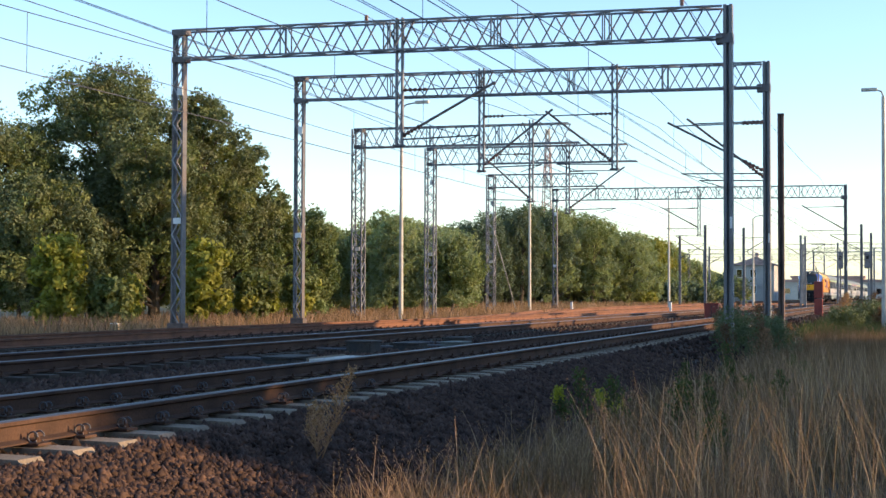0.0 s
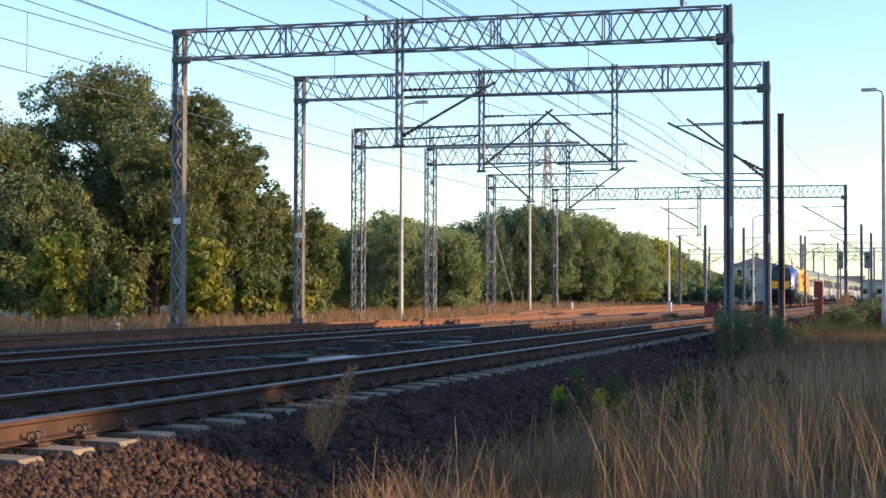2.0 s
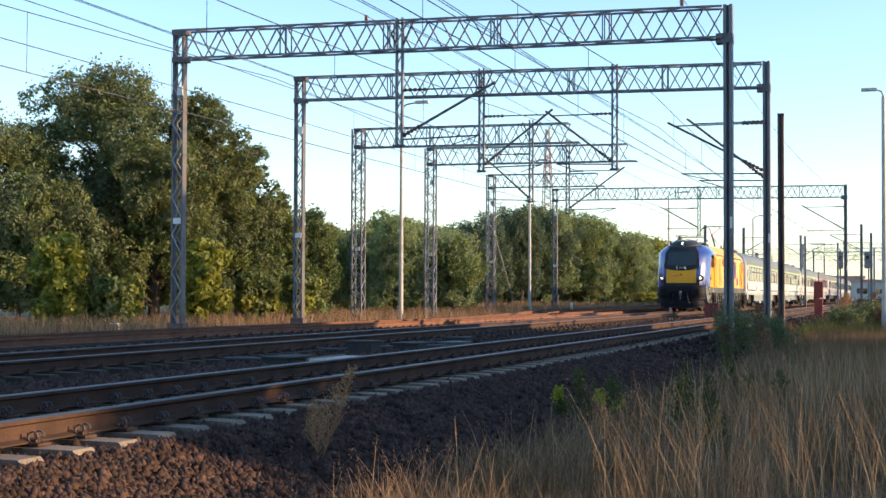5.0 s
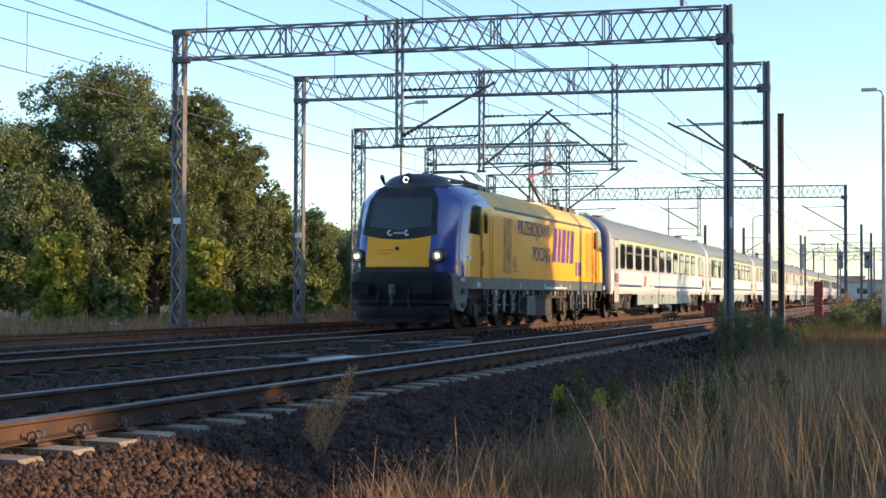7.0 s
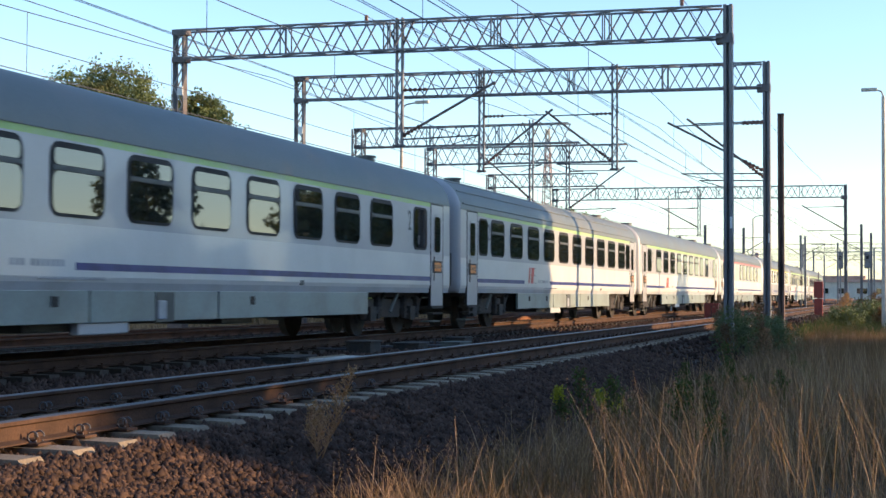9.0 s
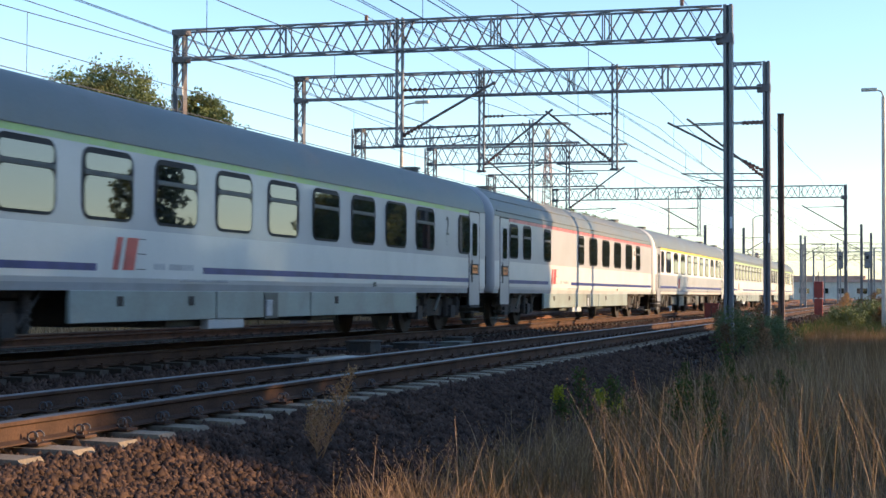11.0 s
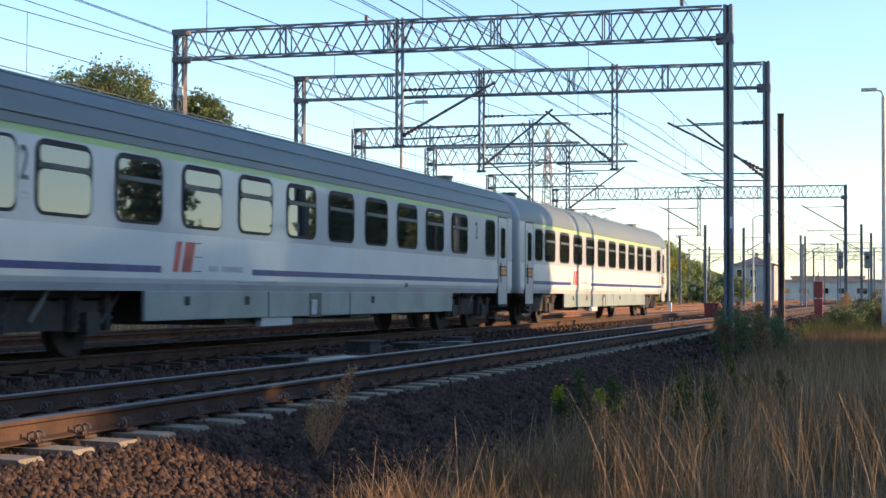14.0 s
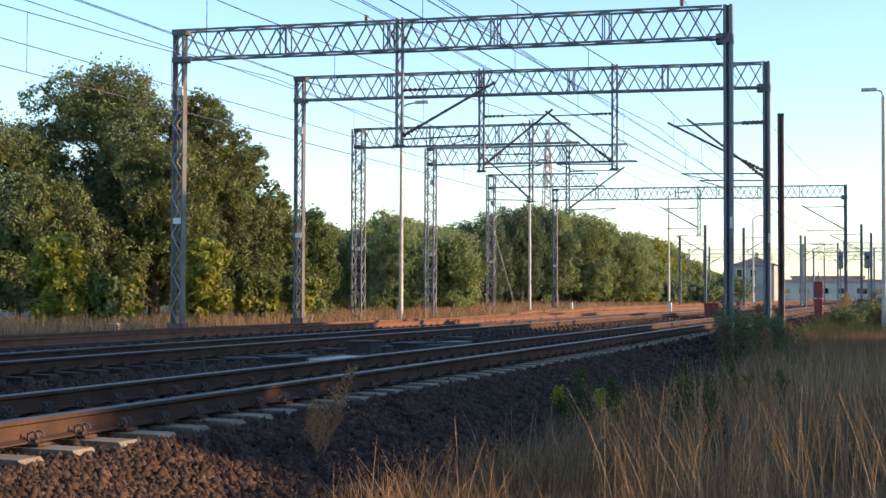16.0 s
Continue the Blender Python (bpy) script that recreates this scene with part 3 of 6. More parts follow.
def window_unit(parent, y0, y1, z0, z1, glass, bar=True, rg=random):
    """A rounded window in its black rubber frame; with bar, a hinged vent pane over a dark rail."""
    fr = part("window", rounded_panel(bmesh.new(), HALF, y0, y1, z0, z1, 0.2 if y1 - y0 > 1.1 else 0.16, 0.012), M_RUBBER, parent)
    if not bar:
        tilted_pane("pane", y0 + 0.045, y1 - 0.045, z0 + 0.045, z1 - 0.045, 0.16, glass, fr, rg)
        return
    zb = z1 - 0.36 * (z1 - z0)
    tilted_pane("pane", y0 + 0.045, y1 - 0.045, z0 + 0.045, zb - 0.035, 0.14, glass, fr, rg)
    tilted_pane("vent_pane", y0 + 0.075, y1 - 0.075, zb + 0.045, z1 - 0.085, 0.08, glass, fr, rg)
    part("vent_bar", boxed(HALF + 0.012, HALF + 0.034, y0 + 0.03, y1 - 0.03, zb - 0.03, zb + 0.035, 0.006), M_FRAME_GREY, fr)


def coach_door(parent, y0, y1, display):
    d = part("door", boxed(HALF - 0.02, HALF + 0.008, y0 + 0.03, y1 - 0.03, 0.62, 2.95, 0.004), M_GREY_MID, parent, "grey folding coach door")
    bm = boxed(HALF - 0.03, HALF + 0.004, y0 - 0.02, y0 + 0.02, 0.61, 2.98)
    box(bm, HALF - 0.03, HALF + 0.004, y1 - 0.02, y1 + 0.02, 0.61, 2.98)
    box(bm, HALF - 0.03, HALF + 0.004, y0, y1, 2.95, 2.98)
    part("door_frame", bm, M_RUBBER, parent)
    ym = (y0 + y1) / 2
    w = part("door_window", rounded_panel(bmesh.new(), HALF + 0.008, ym - 0.27, ym + 0.27, 1.80, 2.74, 0.14, 0.006), M_DECAL, d)
    part("pane", rounded_panel(bmesh.new(), HALF + 0.014, ym - 0.215, ym + 0.215, 1.86, 2.68, 0.10, 0.006), M_WINDOW, w)
    if display:
        fr = part("display_frame", rounded_panel(bmesh.new(), HALF + 0.008, ym - 0.34, ym + 0.34, 1.38, 1.66, 0.03, 0.006), M_RUBBER, d)
        part("destination_display", rounded_panel(bmesh.new(), HALF + 0.014, ym - 0.26, ym + 0.26, 1.42, 1.62, 0.02, 0.004), display, fr, "amber destination display")
        bm = bmesh.new()
        for k in range(6):
            box(bm, HALF + 0.016, HALF + 0.021, ym - 0.22 + 0.075 * k, ym - 0.18 + 0.075 * k, 1.47 + 0.02 * (k % 2), 1.57)
        part("lettering_bar", bm, M_DISPLAY_OFF, fr)
    part("door_handle", rod(bmesh.new(), (HALF + 0.05, y0 + 0.12, 1.2), (HALF + 0.05, y0 + 0.12, 1.75), 0.014, 6), M_FRAME_GREY, d)
    bm = boxed(HALF - 0.25, HALF + 0.02, y0 + 0.05, y1 - 0.05, 0.56, 0.61)
    box(bm, HALF - 0.22, HALF + 0.03, y0 + 0.1, y1 - 0.1, 0.42, 0.46)
    part("footstep", bm, M_BOGIE, parent)


def coach(label, L, stripe, style, wins, first_win, last_win, line, end_paint, number_y, seed):
    """A passenger coach whose leading end lies at y = 0 and which reaches back to y = L; its near side faces +x."""
    rg = random.Random(seed)
    c = thing("passenger_coach", label, "railway coach", group="coaches of the train")
    a, b = 0.45, L - 0.45
    first = style == "first"
    body = part("body_shell", shell(bmesh.new(), a, b, 1.03, 1.79), M_GREY_LOW if first else M_GREY_BODY, c)
    part("sill_band", shell(bmesh.new(), a, b, 0.92, 1.03), M_GREY_BODY if first else M_SILL, body, "dull grey sill band")
    part("window_band", shell(bmesh.new(), a, b, 1.79, 2.89), M_WHITE_BODY if first else M_GREY_MID, body)
    part("stripe", shell(bmesh.new(), a + 1.45, b - (0.05 if style == "diner" else 1.45), 2.89, 2.99, 0.003), stripe, body, "coloured stripe under the roof")
    part("cornice", shell(bmesh.new(), a, b, 2.89, 2.99), M_GREY_MID, body)
    part("roof", shell(bmesh.new(), a, b, 2.99, 4.2), M_ROOF, c, smooth=True)
    part("gutter", boxed(HALF - 0.01, HALF + 0.018, a, b, 2.985, 3.005), M_ROOF, c)
    prof = coach_profile()
    ring = prof + [(-x, z) for x, z in reversed(prof) if x > 0]
    for y in (a, b):
        bm = bmesh.new()
        s = -1 if y == a else 1
        rows = [[bm.verts.new((x * k, y + s * o, 2.3 + (z - 2.3) * k)) for x, z in ring] for k, o in ((1.0, 0.0), (0.985, 0.06), (0.95, 0.12), (0.86, 0.16))]
        for ra, rb in zip(rows, rows[1:]):
            for i in range(len(ring)):
                bm.faces.new((ra[i], ra[(i + 1) % len(ring)], rb[(i + 1) % len(ring)], rb[i]))
        bm.faces.new(rows[-1])
        w = part("end_wall", bm, end_paint, c, smooth=True)
        part("end_lamp", disc(bmesh.new(), (1.0, y + s * 0.165, 1.45), (0, 1, 0), 0.1, 0.04, 12), M_RUBBER, w)
        part("lamp_glass", disc(bmesh.new(), (1.0, y + s * 0.19, 1.45), (0, 1, 0), 0.055, 0.01, 12), M_END, w)
        part("end_hatch", boxed(0.86, 1.06, min(y, y + s * 0.18), max(y, y + s * 0.18), 2.2, 2.36), M_DECAL, w)
        part("end_handrail", rod(bmesh.new(), (1.22, y + s * 0.2, 1.1), (1.22, y + s * 0.2, 1.9), 0.015, 6), M_FRAME_GREY, w)
    for y0, y1 in ((0.02, a), (b, L - 0.02)):
        part("gangway_bellows", boxed(-0.75, 0.75, y0, y1, 1.2, 3.4, 0.05), M_RUBBER, c)
        for s in (-1, 1):
            part("buffer", disc(bmesh.new(), (s * 0.875, (y0 + y1) / 2, 1.06), (0, 1, 0), 0.1, y1 - y0, 12), M_RUBBER, c)
    # welded seams across the roof, and long swages where the roof has them
    for i in range(1, 4):
        y = a + (b - a) * i / 4
        part("roof_rib", shell(bmesh.new(), y - 0.02, y + 0.02, 2.99, 4.2, 0.006), M_ROOF, c)
    if style in ("diner", "second_old"):
        for i in (3, 5, 7):
            x, z = coach_profile()[i]
            part("roof_swage", rod(bmesh.new(), (x, a + 0.2, z), (x, b - 0.2, z), 0.022, 6), M_ROOF, c)
    for y in (3.1, L - 3.3):
        bm = disc(bmesh.new(), (0.35, y, 3.86), (0, 0, 1), 0.2, 0.16, 14)
        disc(bm, (0.35, y, 3.95), (0, 0, 1), 0.24, 0.04, 14)
        part("roof_vent", bm, M_ROOF, c)
    # blue line, broken by the emblem
    l0, l1, l2 = line
    tail = L - 0.6 if style == "diner" else L - 1.9
    for y0, y1 in ((1.9, l0), (l2, tail)):
        part("blue_line", boxed(HALF - 0.01, HALF + 0.004, y0, y1, 1.19, 1.29), M_NAVY, body)
    # emblem of plain shapes and a line of small writing as bars
    bm = bmesh.new()
    for dy, w in ((0.0, 0.17), (0.27, 0.32)):
        f = [bm.verts.new((HALF + 0.005, l1 + dy + sy, z)) for sy, z in ((0, 1.21), (w, 1.21), (w + 0.13, 1.67), (0.13, 1.67))]
        bm.faces.new(f)
    part("emblem", bm, M_LOGO_RED, body, "red slanted emblem bars")
    bm = bmesh.new()
    for z in (1.22, 1.44, 1.65):
        box(bm, HALF - 0.01, HALF + 0.004, l1 + 0.66 + 0.06 * (z - 1.2) / 0.45, l1 + 0.92, z, z + 0.014)
    part("emblem_line", bm, M_FRAME_GREY, body)
    bm = bmesh.new()
    for k in range(11):
        if k != 3:
            box(bm, HALF - 0.01, HALF + 0.003, l1 + 1.18 + k * 0.112, l1 + 1.26 + k * 0.112, 1.23, 1.32)
    part("lettering_bar", bm, M_DECAL, body)
    bm = bmesh.new()
    for k in range(16):
        box(bm, HALF - 0.015, HALF + 0.002, 9.0 + k * 0.1, 9.07 + k * 0.1, 1.06, 1.10)
    part("lettering_bar", bm, M_DECAL, body)
    part("socket_plate", boxed(HALF - 0.02, HALF + 0.006, 17.2, 17.36, 1.04, 1.13), M_FRAME_GREY, body)
    # windows and doors
    for i, (y0, y1) in enumerate(wins):
        solid = (style == "diner" and 1.2 < y1 - y0) or (style == "second" and i == 7 and L < 26)
        window_unit(c, y0, y1, 1.88, 2.86, M_WINDOW, not solid, rg)
    for y0, y1 in (first_win, last_win):
        if y1 > y0:
            window_unit(c, y0, y1, 1.88, 2.84, M_WINDOW, style == "diner", rg)
    doors = [(0.97, 1.88)] if style == "diner" else [(0.97, 1.88), (L - 1.88, L - 0.97)]
    for y0, y1 in doors:
        coach_door(c, y0, y1, None if first else M_SIGN_ORANGE)
    if first:
        for y in (1.42, L - 1.42):
            for z in (0.3, 0.5, 0.7):
                part("entrance_step", boxed(HALF - 0.3, HALF - 0.02, y - 0.38, y + 0.38, z, z + 0.03), M_DECAL, c, "worn steel entrance step")
    if style == "diner":
        pl = part("wall_plate", rounded_panel(bmesh.new(), HALF, 20.52, 20.92, 2.27, 2.72, 0.03, 0.006), M_WHITE_BODY, body, "white plate with a dark sign")
        part("plate_sign", rounded_panel(bmesh.new(), HALF + 0.006, 20.62, 20.82, 2.42, 2.66, 0.08, 0.004), M_FRAME_GREY, pl)
    else:
        k = "1" if first else "2"
        thin = Matrix.Diagonal((0.72, 1.05, 1, 1))
        for y in number_y:
            m = Matrix(((0, 0, 1, HALF + 0.004), (1, 0, 0, y), (0, 1, 0, 2.3), (0, 0, 0, 1))) @ thin
            lettering("class_number", k, 0.6, M_FRAME_GREY, body, m)
            part("lettering_bar", boxed(HALF - 0.01, HALF + 0.004, y + 0.03, y + 0.2, 2.12, 2.15), M_DECAL, body)
            part("lettering_bar", boxed(HALF - 0.01, HALF + 0.004, y + 0.03, y + 0.2, 2.05, 2.08), M_DECAL, body)
    # skirts, boxes and running gear
    spans = [(6.0, 10.2), (10.25, 14.0), (14.05, L - 5.8)] if style != "first" else []
    for y0, y1 in spans:
        part("skirt", boxed(HALF - 0.09, HALF - 0.03, y0, y1, 0.48, 0.92, 0.01), M_SKIRT, c)
        part("skirt", boxed(-HALF + 0.03, -HALF + 0.09, y0, y1, 0.48, 0.92), M_SKIRT, c)
    if spans:
        part("skirt_recess", boxed(HALF - 0.085, HALF - 0.02, 12.0, 12.55, 0.46, 0.9), M_FRAME_GREY, c)
        part("filler_cap", boxed(HALF - 0.05, HALF + 0.0, 12.05, 12.3, 0.5, 0.78, 0.02), M_DECAL, c)
        part("hopper", boxed(HALF - 0.2, HALF - 0.06, 10.0, 11.3, 0.32, 0.48, 0.02), M_SILL, c)
        for y in (7.2, 9.3, 15.2):
            part("skirt_hatch", boxed(HALF - 0.05, HALF - 0.022, y, y + 0.16, 0.7, 0.84), M_BOGIE, c)
    part("underframe", boxed(-1.1, 1.1, a + 0.1, b - 0.1, 0.82, 0.94), M_BOGIE, c)
    for i, (y0, y1, z) in enumerate(((6.4, 8.2, 0.42), (9.0, 10.6, 0.36), (11.5, 13.4, 0.44), (14.6, 15.8, 0.38), (16.5, 18.0, 0.45))):
        e = part("equipment_box", boxed(-1.15, 1.15, y0, y1, z, 0.84, 0.03), M_FRAME_GREY if i % 2 else M_BOGIE, c)
        part("box_lid", boxed(1.15, 1.165, y0 + 0.12, (y0 + y1) / 2, z + 0.06, 0.78, 0.004), M_GEAR, e)
    part("air_tank", disc(bmesh.new(), (1.0, 13.95, 0.6), (0, 1, 0), 0.17, 0.9, 14), M_BOGIE, c)
    for y in (1.4, L - 1.4):
        part("footstep_hanger", boxed(1.1, 1.36, y - 0.35, y + 0.35, 0.24, 0.27), M_GEAR, c)
    for y in (3.7, L - 3.7):
        bogie_parts(c, y)
    return c


# ---- locomotive ----
def loco_width(y, z, L):
    """Half width of the locomotive's shell at a distance y from its nose tip and height z."""
    lean = 1.0 if z < 3.2 else 1.0 - 0.2 * ((z - 3.2) / 0.32) ** 1.2
    d = min(y, L - y) - nose_set_back(z)
    if d >= 1.5:
        return 1.5 * lean
    k = max(0.0, d / 1.5)
    return (0.98 - 0.08 * max(0, z - 2.3) + (0.52 + 0.08 * max(0, z - 2.3)) * (1 - (1 - k) ** 2.6)) * lean


def nose_set_back(z):
    if z < 1.75:
        return 0.05 + 0.10 * (1.75 - z) * 0.3
    if z < 2.35:
        return 0.05 + 0.15 * (z - 1.75) / 0.6
    return 0.20 + 0.55 * ((z - 2.35) / 1.35) ** 1.3


LOCO_L = 18.7


def corner_block(s):
    """The block under a cab corner: a plate that tapers inwards towards its foot."""
    bm = bmesh.new()
    side = [(0.42, 1.4), (1.32, 1.4), (1.36, 1.1), (1.2, 0.62), (0.95, 0.46), (0.6, 0.52), (0.46, 0.9)]
    a = [bm.verts.new((s * 1.2, y, z)) for y, z in side]
    b = [bm.verts.new((s * (1.30 + 0.14 * min(1, (y - 0.42) / 0.3)), y, z)) for y, z in side]
    bm.faces.new(a)
    bm.faces.new(b[::-1])
    for i in range(len(side)):
        bm.faces.new((a[i], b[i], b[(i + 1) % len(side)], a[(i + 1) % len(side)]))
    return bm


def rounded_ring(x, y, z):
    return path_tube(bmesh.new(), [(x + 0.05 * math.cos(a), y, z + 0.06 * math.sin(a)) for a in [math.pi * (0.35 + 1.5 * i / 9) for i in range(10)]], 0.018, 6)



def loco_grid():
    """Rows of the shell, from the sill to the roof edge; each row runs round the locomotive from the nose's middle."""
    zs = [1.02, 1.33, 1.55, 1.75, 1.85, 2.05, 2.25, 2.35, 2.55, 2.8, 2.95, 3.15, 3.27, 3.4, 3.52]
    rows = []
    for z in zs:
        n = nose_set_back(z)
        row = []
        w0 = loco_width(n, z, LOCO_L)
        for k in range(7):
            t = k / 6
            row.append((w0 * t, n + 0.10 * t * t, z - 0.13 * (1 - t * t) * math.exp(-((z - 2.38) / 0.32) ** 2)))
        for d in (0.1, 0.22, 0.4, 0.65, 0.95, 1.25, 1.5):
            row.append((loco_width(n + d, z, LOCO_L), n + 0.10 + d, z))
        n2 = LOCO_L - n
        ys = [2.1, 2.5, 3.1, 3.55, 4.0, 5.5, 7, 8.5, 10, 11.5, 13, 14.5, 15.4, 15.9, 16.3, 16.9, 17.3]
        for y in ys:
            yy = max(y, n + 1.62 + 0.004 * (y - 2.1)) if y < 9 else min(y, n2 - 1.62 - 0.004 * (17.3 - y))
            row.append((loco_width(yy, z, LOCO_L), yy, z))
        for d in (1.5, 1.25, 0.95, 0.65, 0.4, 0.22, 0.1):
            row.append((loco_width(n2 - d, z, LOCO_L), n2 - 0.10 - d, z))
        for k in range(7):
            t = 1 - k / 6
            row.append((w0 * t, n2 - 0.10 * t * t, z))
        rows.append(row)
    return zs, rows


def build_loco():
    c = thing("electric_locomotive", "yellow and blue electric locomotive with lit headlamps", "locomotive")
    zs, rows = loco_grid()
    n = len(rows[0])
    # roof rows: drawn in towards the crown
    roof_rows = [rows[-1]]
    nose = nose_set_back(3.52)
    for k, (s, dz) in enumerate(((0.93, 0.07), (0.80, 0.14), (0.5, 0.20), (0.0, 0.22))):
        roof_rows.append([(x * s, y + (1 if y < LOCO_L / 2 else -1) * 0.28 * (k + 1) * max(0.0, 1 - (min(y, LOCO_L - y) - nose) / 2.4), 3.52 + dz) for x, y, z in rows[-1]])

    def kind(i, j):
        z = (zs[i] + zs[i + 1]) / 2
        x, y, _ = rows[i][j]
        x1, y1, _ = rows[i][j + 1]
        front = y < 3.2
        back = y1 > LOCO_L - 3.2
        ym = (y + y1) / 2
        e = ym if ym < LOCO_L / 2 else LOCO_L - ym
        if z < 1.25:
            return "frame"
        if front and j < 6:
            if 2.5 < z < 3.25 and j < 5:
                return "glass"
            if z > 2.32:
                return "mask"
            if 1.5 < z < 2.32 and j < 5:
                return "panel" if z > 1.6 else "mask"
            return "mask" if z > 3.4 or z < 1.7 else "blue"
        if ym > LOCO_L / 2:
            return "blue_rear" if e < 1.05 or (z > 3.2 and j >= 28) else ("yellow" if z < 3.2 else "roof")
        if z > 3.2 and j < 16:
            return "blue"
        edge = 1.25 + 0.35 * max(0, (z - 1.7) / 1.7) ** 1.5 if z < 3.0 else 2.4
        if e < edge:
            return "blue"
        return "yellow" if z < 3.2 else "roof"

    sets = {}
    for i in range(len(zs) - 1):
        for j in range(n - 1):
            for s in (1, -1):
                sets.setdefault(kind(i, j), []).append([(rows[a][b][0] * s, rows[a][b][1], rows[a][b][2]) for a, b in ((i, j), (i, j + 1), (i + 1, j + 1), (i + 1, j))][::s])
    for i in range(4):
        for j in range(n - 1):
            y = roof_rows[i][j][1]
            k = "mask" if (y < 2.1 and roof_rows[i][j][0] < 0.95 and y < LOCO_L / 2) else ("blue" if j < 16 else ("blue_rear" if j >= 28 else "roof"))
            for s in (1, -1):
                sets.setdefault(k, []).append([(roof_rows[a][b][0] * s, roof_rows[a][b][1], roof_rows[a][b][2]) for a, b in ((i, j), (i, j + 1), (i + 1, j + 1), (i + 1, j))][::s])
    names = {"yellow": ("body_side", M_YELLOW, "glossy yellow body side"), "blue": ("cab_shell", M_BLUE, "glossy blue cab shell"), "glass": ("windscreen", M_SCREEN, "dark curved windscreen"),
             "mask": ("windscreen_surround", M_RUBBER, "black windscreen surround"), "panel": ("nose_panel", M_YELLOW, "yellow nose panel"), "frame": ("sill_band", M_FRAME_GREY, "dark grey sill band"), "roof": ("roof", M_ROOF_TAN, "yellow roof edge with sky sheen in its colour"), "blue_rear": ("cab_shell", M_BLUE, "glossy blue rear cab shell")}
    obs = {}
    for k, quads in sets.items():
        bm = bmesh.new()
        for q in quads:
            try:
                bm.faces.new([bm.verts.new(v) for v in q])
            except ValueError:
                pass
        bmesh.ops.remove_doubles(bm, verts=bm.verts, dist=0.0008)
        nm, m, lb = names[k]
        obs[k] = part(nm, bm, m, c, lb, smooth=True)
    # lower front: pilot, buffers, coupling
    for yy, s in ((0.0, 1), (LOCO_L, -1)):
        for nm, z0, z1, w0, o, back in (("buffer_beam", 0.66, 1.42, 1.27, -0.10, 0.62), ("pilot", 0.2, 0.66, 1.17, -0.02, 0.62)):
            bm = bmesh.new()
            half = [(0.0, o), (0.55, o + 0.015), (0.95, o + 0.07), (w0 * 0.87, o + 0.18), (w0, o + 0.38), (w0 + 0.05, back)]
            pts = [(-x, y) for x, y in reversed(half[1:])] + half
            shape = ((z0, 0.95, 0.08), (z0 + 0.12, 0.985, 0.02), ((z0 + z1) / 2, 1.0, 0.0), (z1 - 0.1, 0.99, 0.01), (z1, 0.95, 0.06))
            rings = [[bm.verts.new((x * k, yy + s * (y + q), z)) for x, y in pts] for z, k, q in shape]
            for ra, rb in zip(rings, rings[1:]):
                for i in range(len(pts) - 1):
                    bm.faces.new((ra[i], ra[i + 1], rb[i + 1], rb[i]))
            bm.faces.new(rings[0])
            bm.faces.new(rings[-1])
            part(nm, bm, M_PILOT, c, "black rounded front apron", smooth=True)
    for s in (-1, 1):
        cp = part("corner_step", corner_block(s), M_GEAR, c, "grey corner block with step holes")
        part("number_plate_bar", boxed(s * 1.44 - 0.006, s * 1.44 + 0.006, 0.72, 1.12, 1.2, 1.3), M_DECAL, cp)
        # Black blocks on the face stand for the dark inside the step holes.
        part("step_hole_shade", boxed(s * 1.44 - 0.01, s * 1.44 + 0.01, 0.85, 1.05, 0.9, 1.02), M_RUBBER, cp)
        part("step_hole_shade", boxed(s * 1.44 - 0.01, s * 1.44 + 0.01, 0.85, 1.05, 0.55, 0.67), M_RUBBER, cp)
    for yy, s in ((0.0, 1), (LOCO_L, -1)):
        for x in (-0.8, 0.8):
            bm = disc(bmesh.new(), (x, yy - s * 0.08, 1.04), (0, 1, 0), 0.12, 0.36, 12)
            box(bm, x - 0.22, x + 0.22, yy - s * 0.27 - 0.02, yy - s * 0.27 + 0.02, 0.88, 1.2, 0.015)
            part("buffer", bm, M_PILOT, c)
        bm = boxed(-0.07, 0.07, yy - s * 0.2 - 0.1, yy - s * 0.2 + 0.1, 0.86, 1.12, 0.02)
        path_tube(bm, [(0.0, yy - s * 0.3, 1.05), (0.0, yy - s * 0.36, 0.9), (0.03, yy - s * 0.34, 0.7), (-0.02, yy - s * 0.28, 0.62)], 0.03, 6)
        part("coupling", bm, M_FRAME_GREY, c)
        for x in (-0.38, 0.38):
            part("brake_hose", path_tube(bmesh.new(), [(x, yy - s * 0.09, 0.98), (x * 1.04, yy - s * 0.2, 0.8), (x * 1.1, yy - s * 0.19, 0.55), (x * 1.3, yy - s * 0.1, 0.44)], 0.024, 6), M_RUBBER, c)
    # lamps: bright arcs in dark round housings
    def lamp_arc(x, y, z, r, a0, a1, w):
        return path_tube(bmesh.new(), [(x + r * math.cos(radians(a)), y, z + r * math.sin(radians(a))) for a in range(a0, a1 + 1, 30)], w, 6)
    for x in (-1.02, 1.02):
        h = part("headlamp_housing", rod(bmesh.new(), (x, 0.42, 1.82), (x * 1.02, 0.08, 1.82), 0.19, 16, 0.16), M_RUBBER, c)
        part("lens", disc(bmesh.new(), (x * 1.02, 0.075, 1.82), (0, 1, 0), 0.13, 0.015, 18), M_CAB_GLASS, h)
        part("headlamp", lamp_arc(x * 1.02, 0.06, 1.82, 0.055, 120 if x < 0 else -150, 420 if x < 0 else 150, 0.008), M_LAMP, h, "lit white headlamp arc")
        part("bulb", disc(bmesh.new(), (x * 1.02, 0.06, 1.82), (0, 1, 0), 0.014, 0.02, 10), M_LAMP, h)
    bm = bmesh.new()
    rings = []
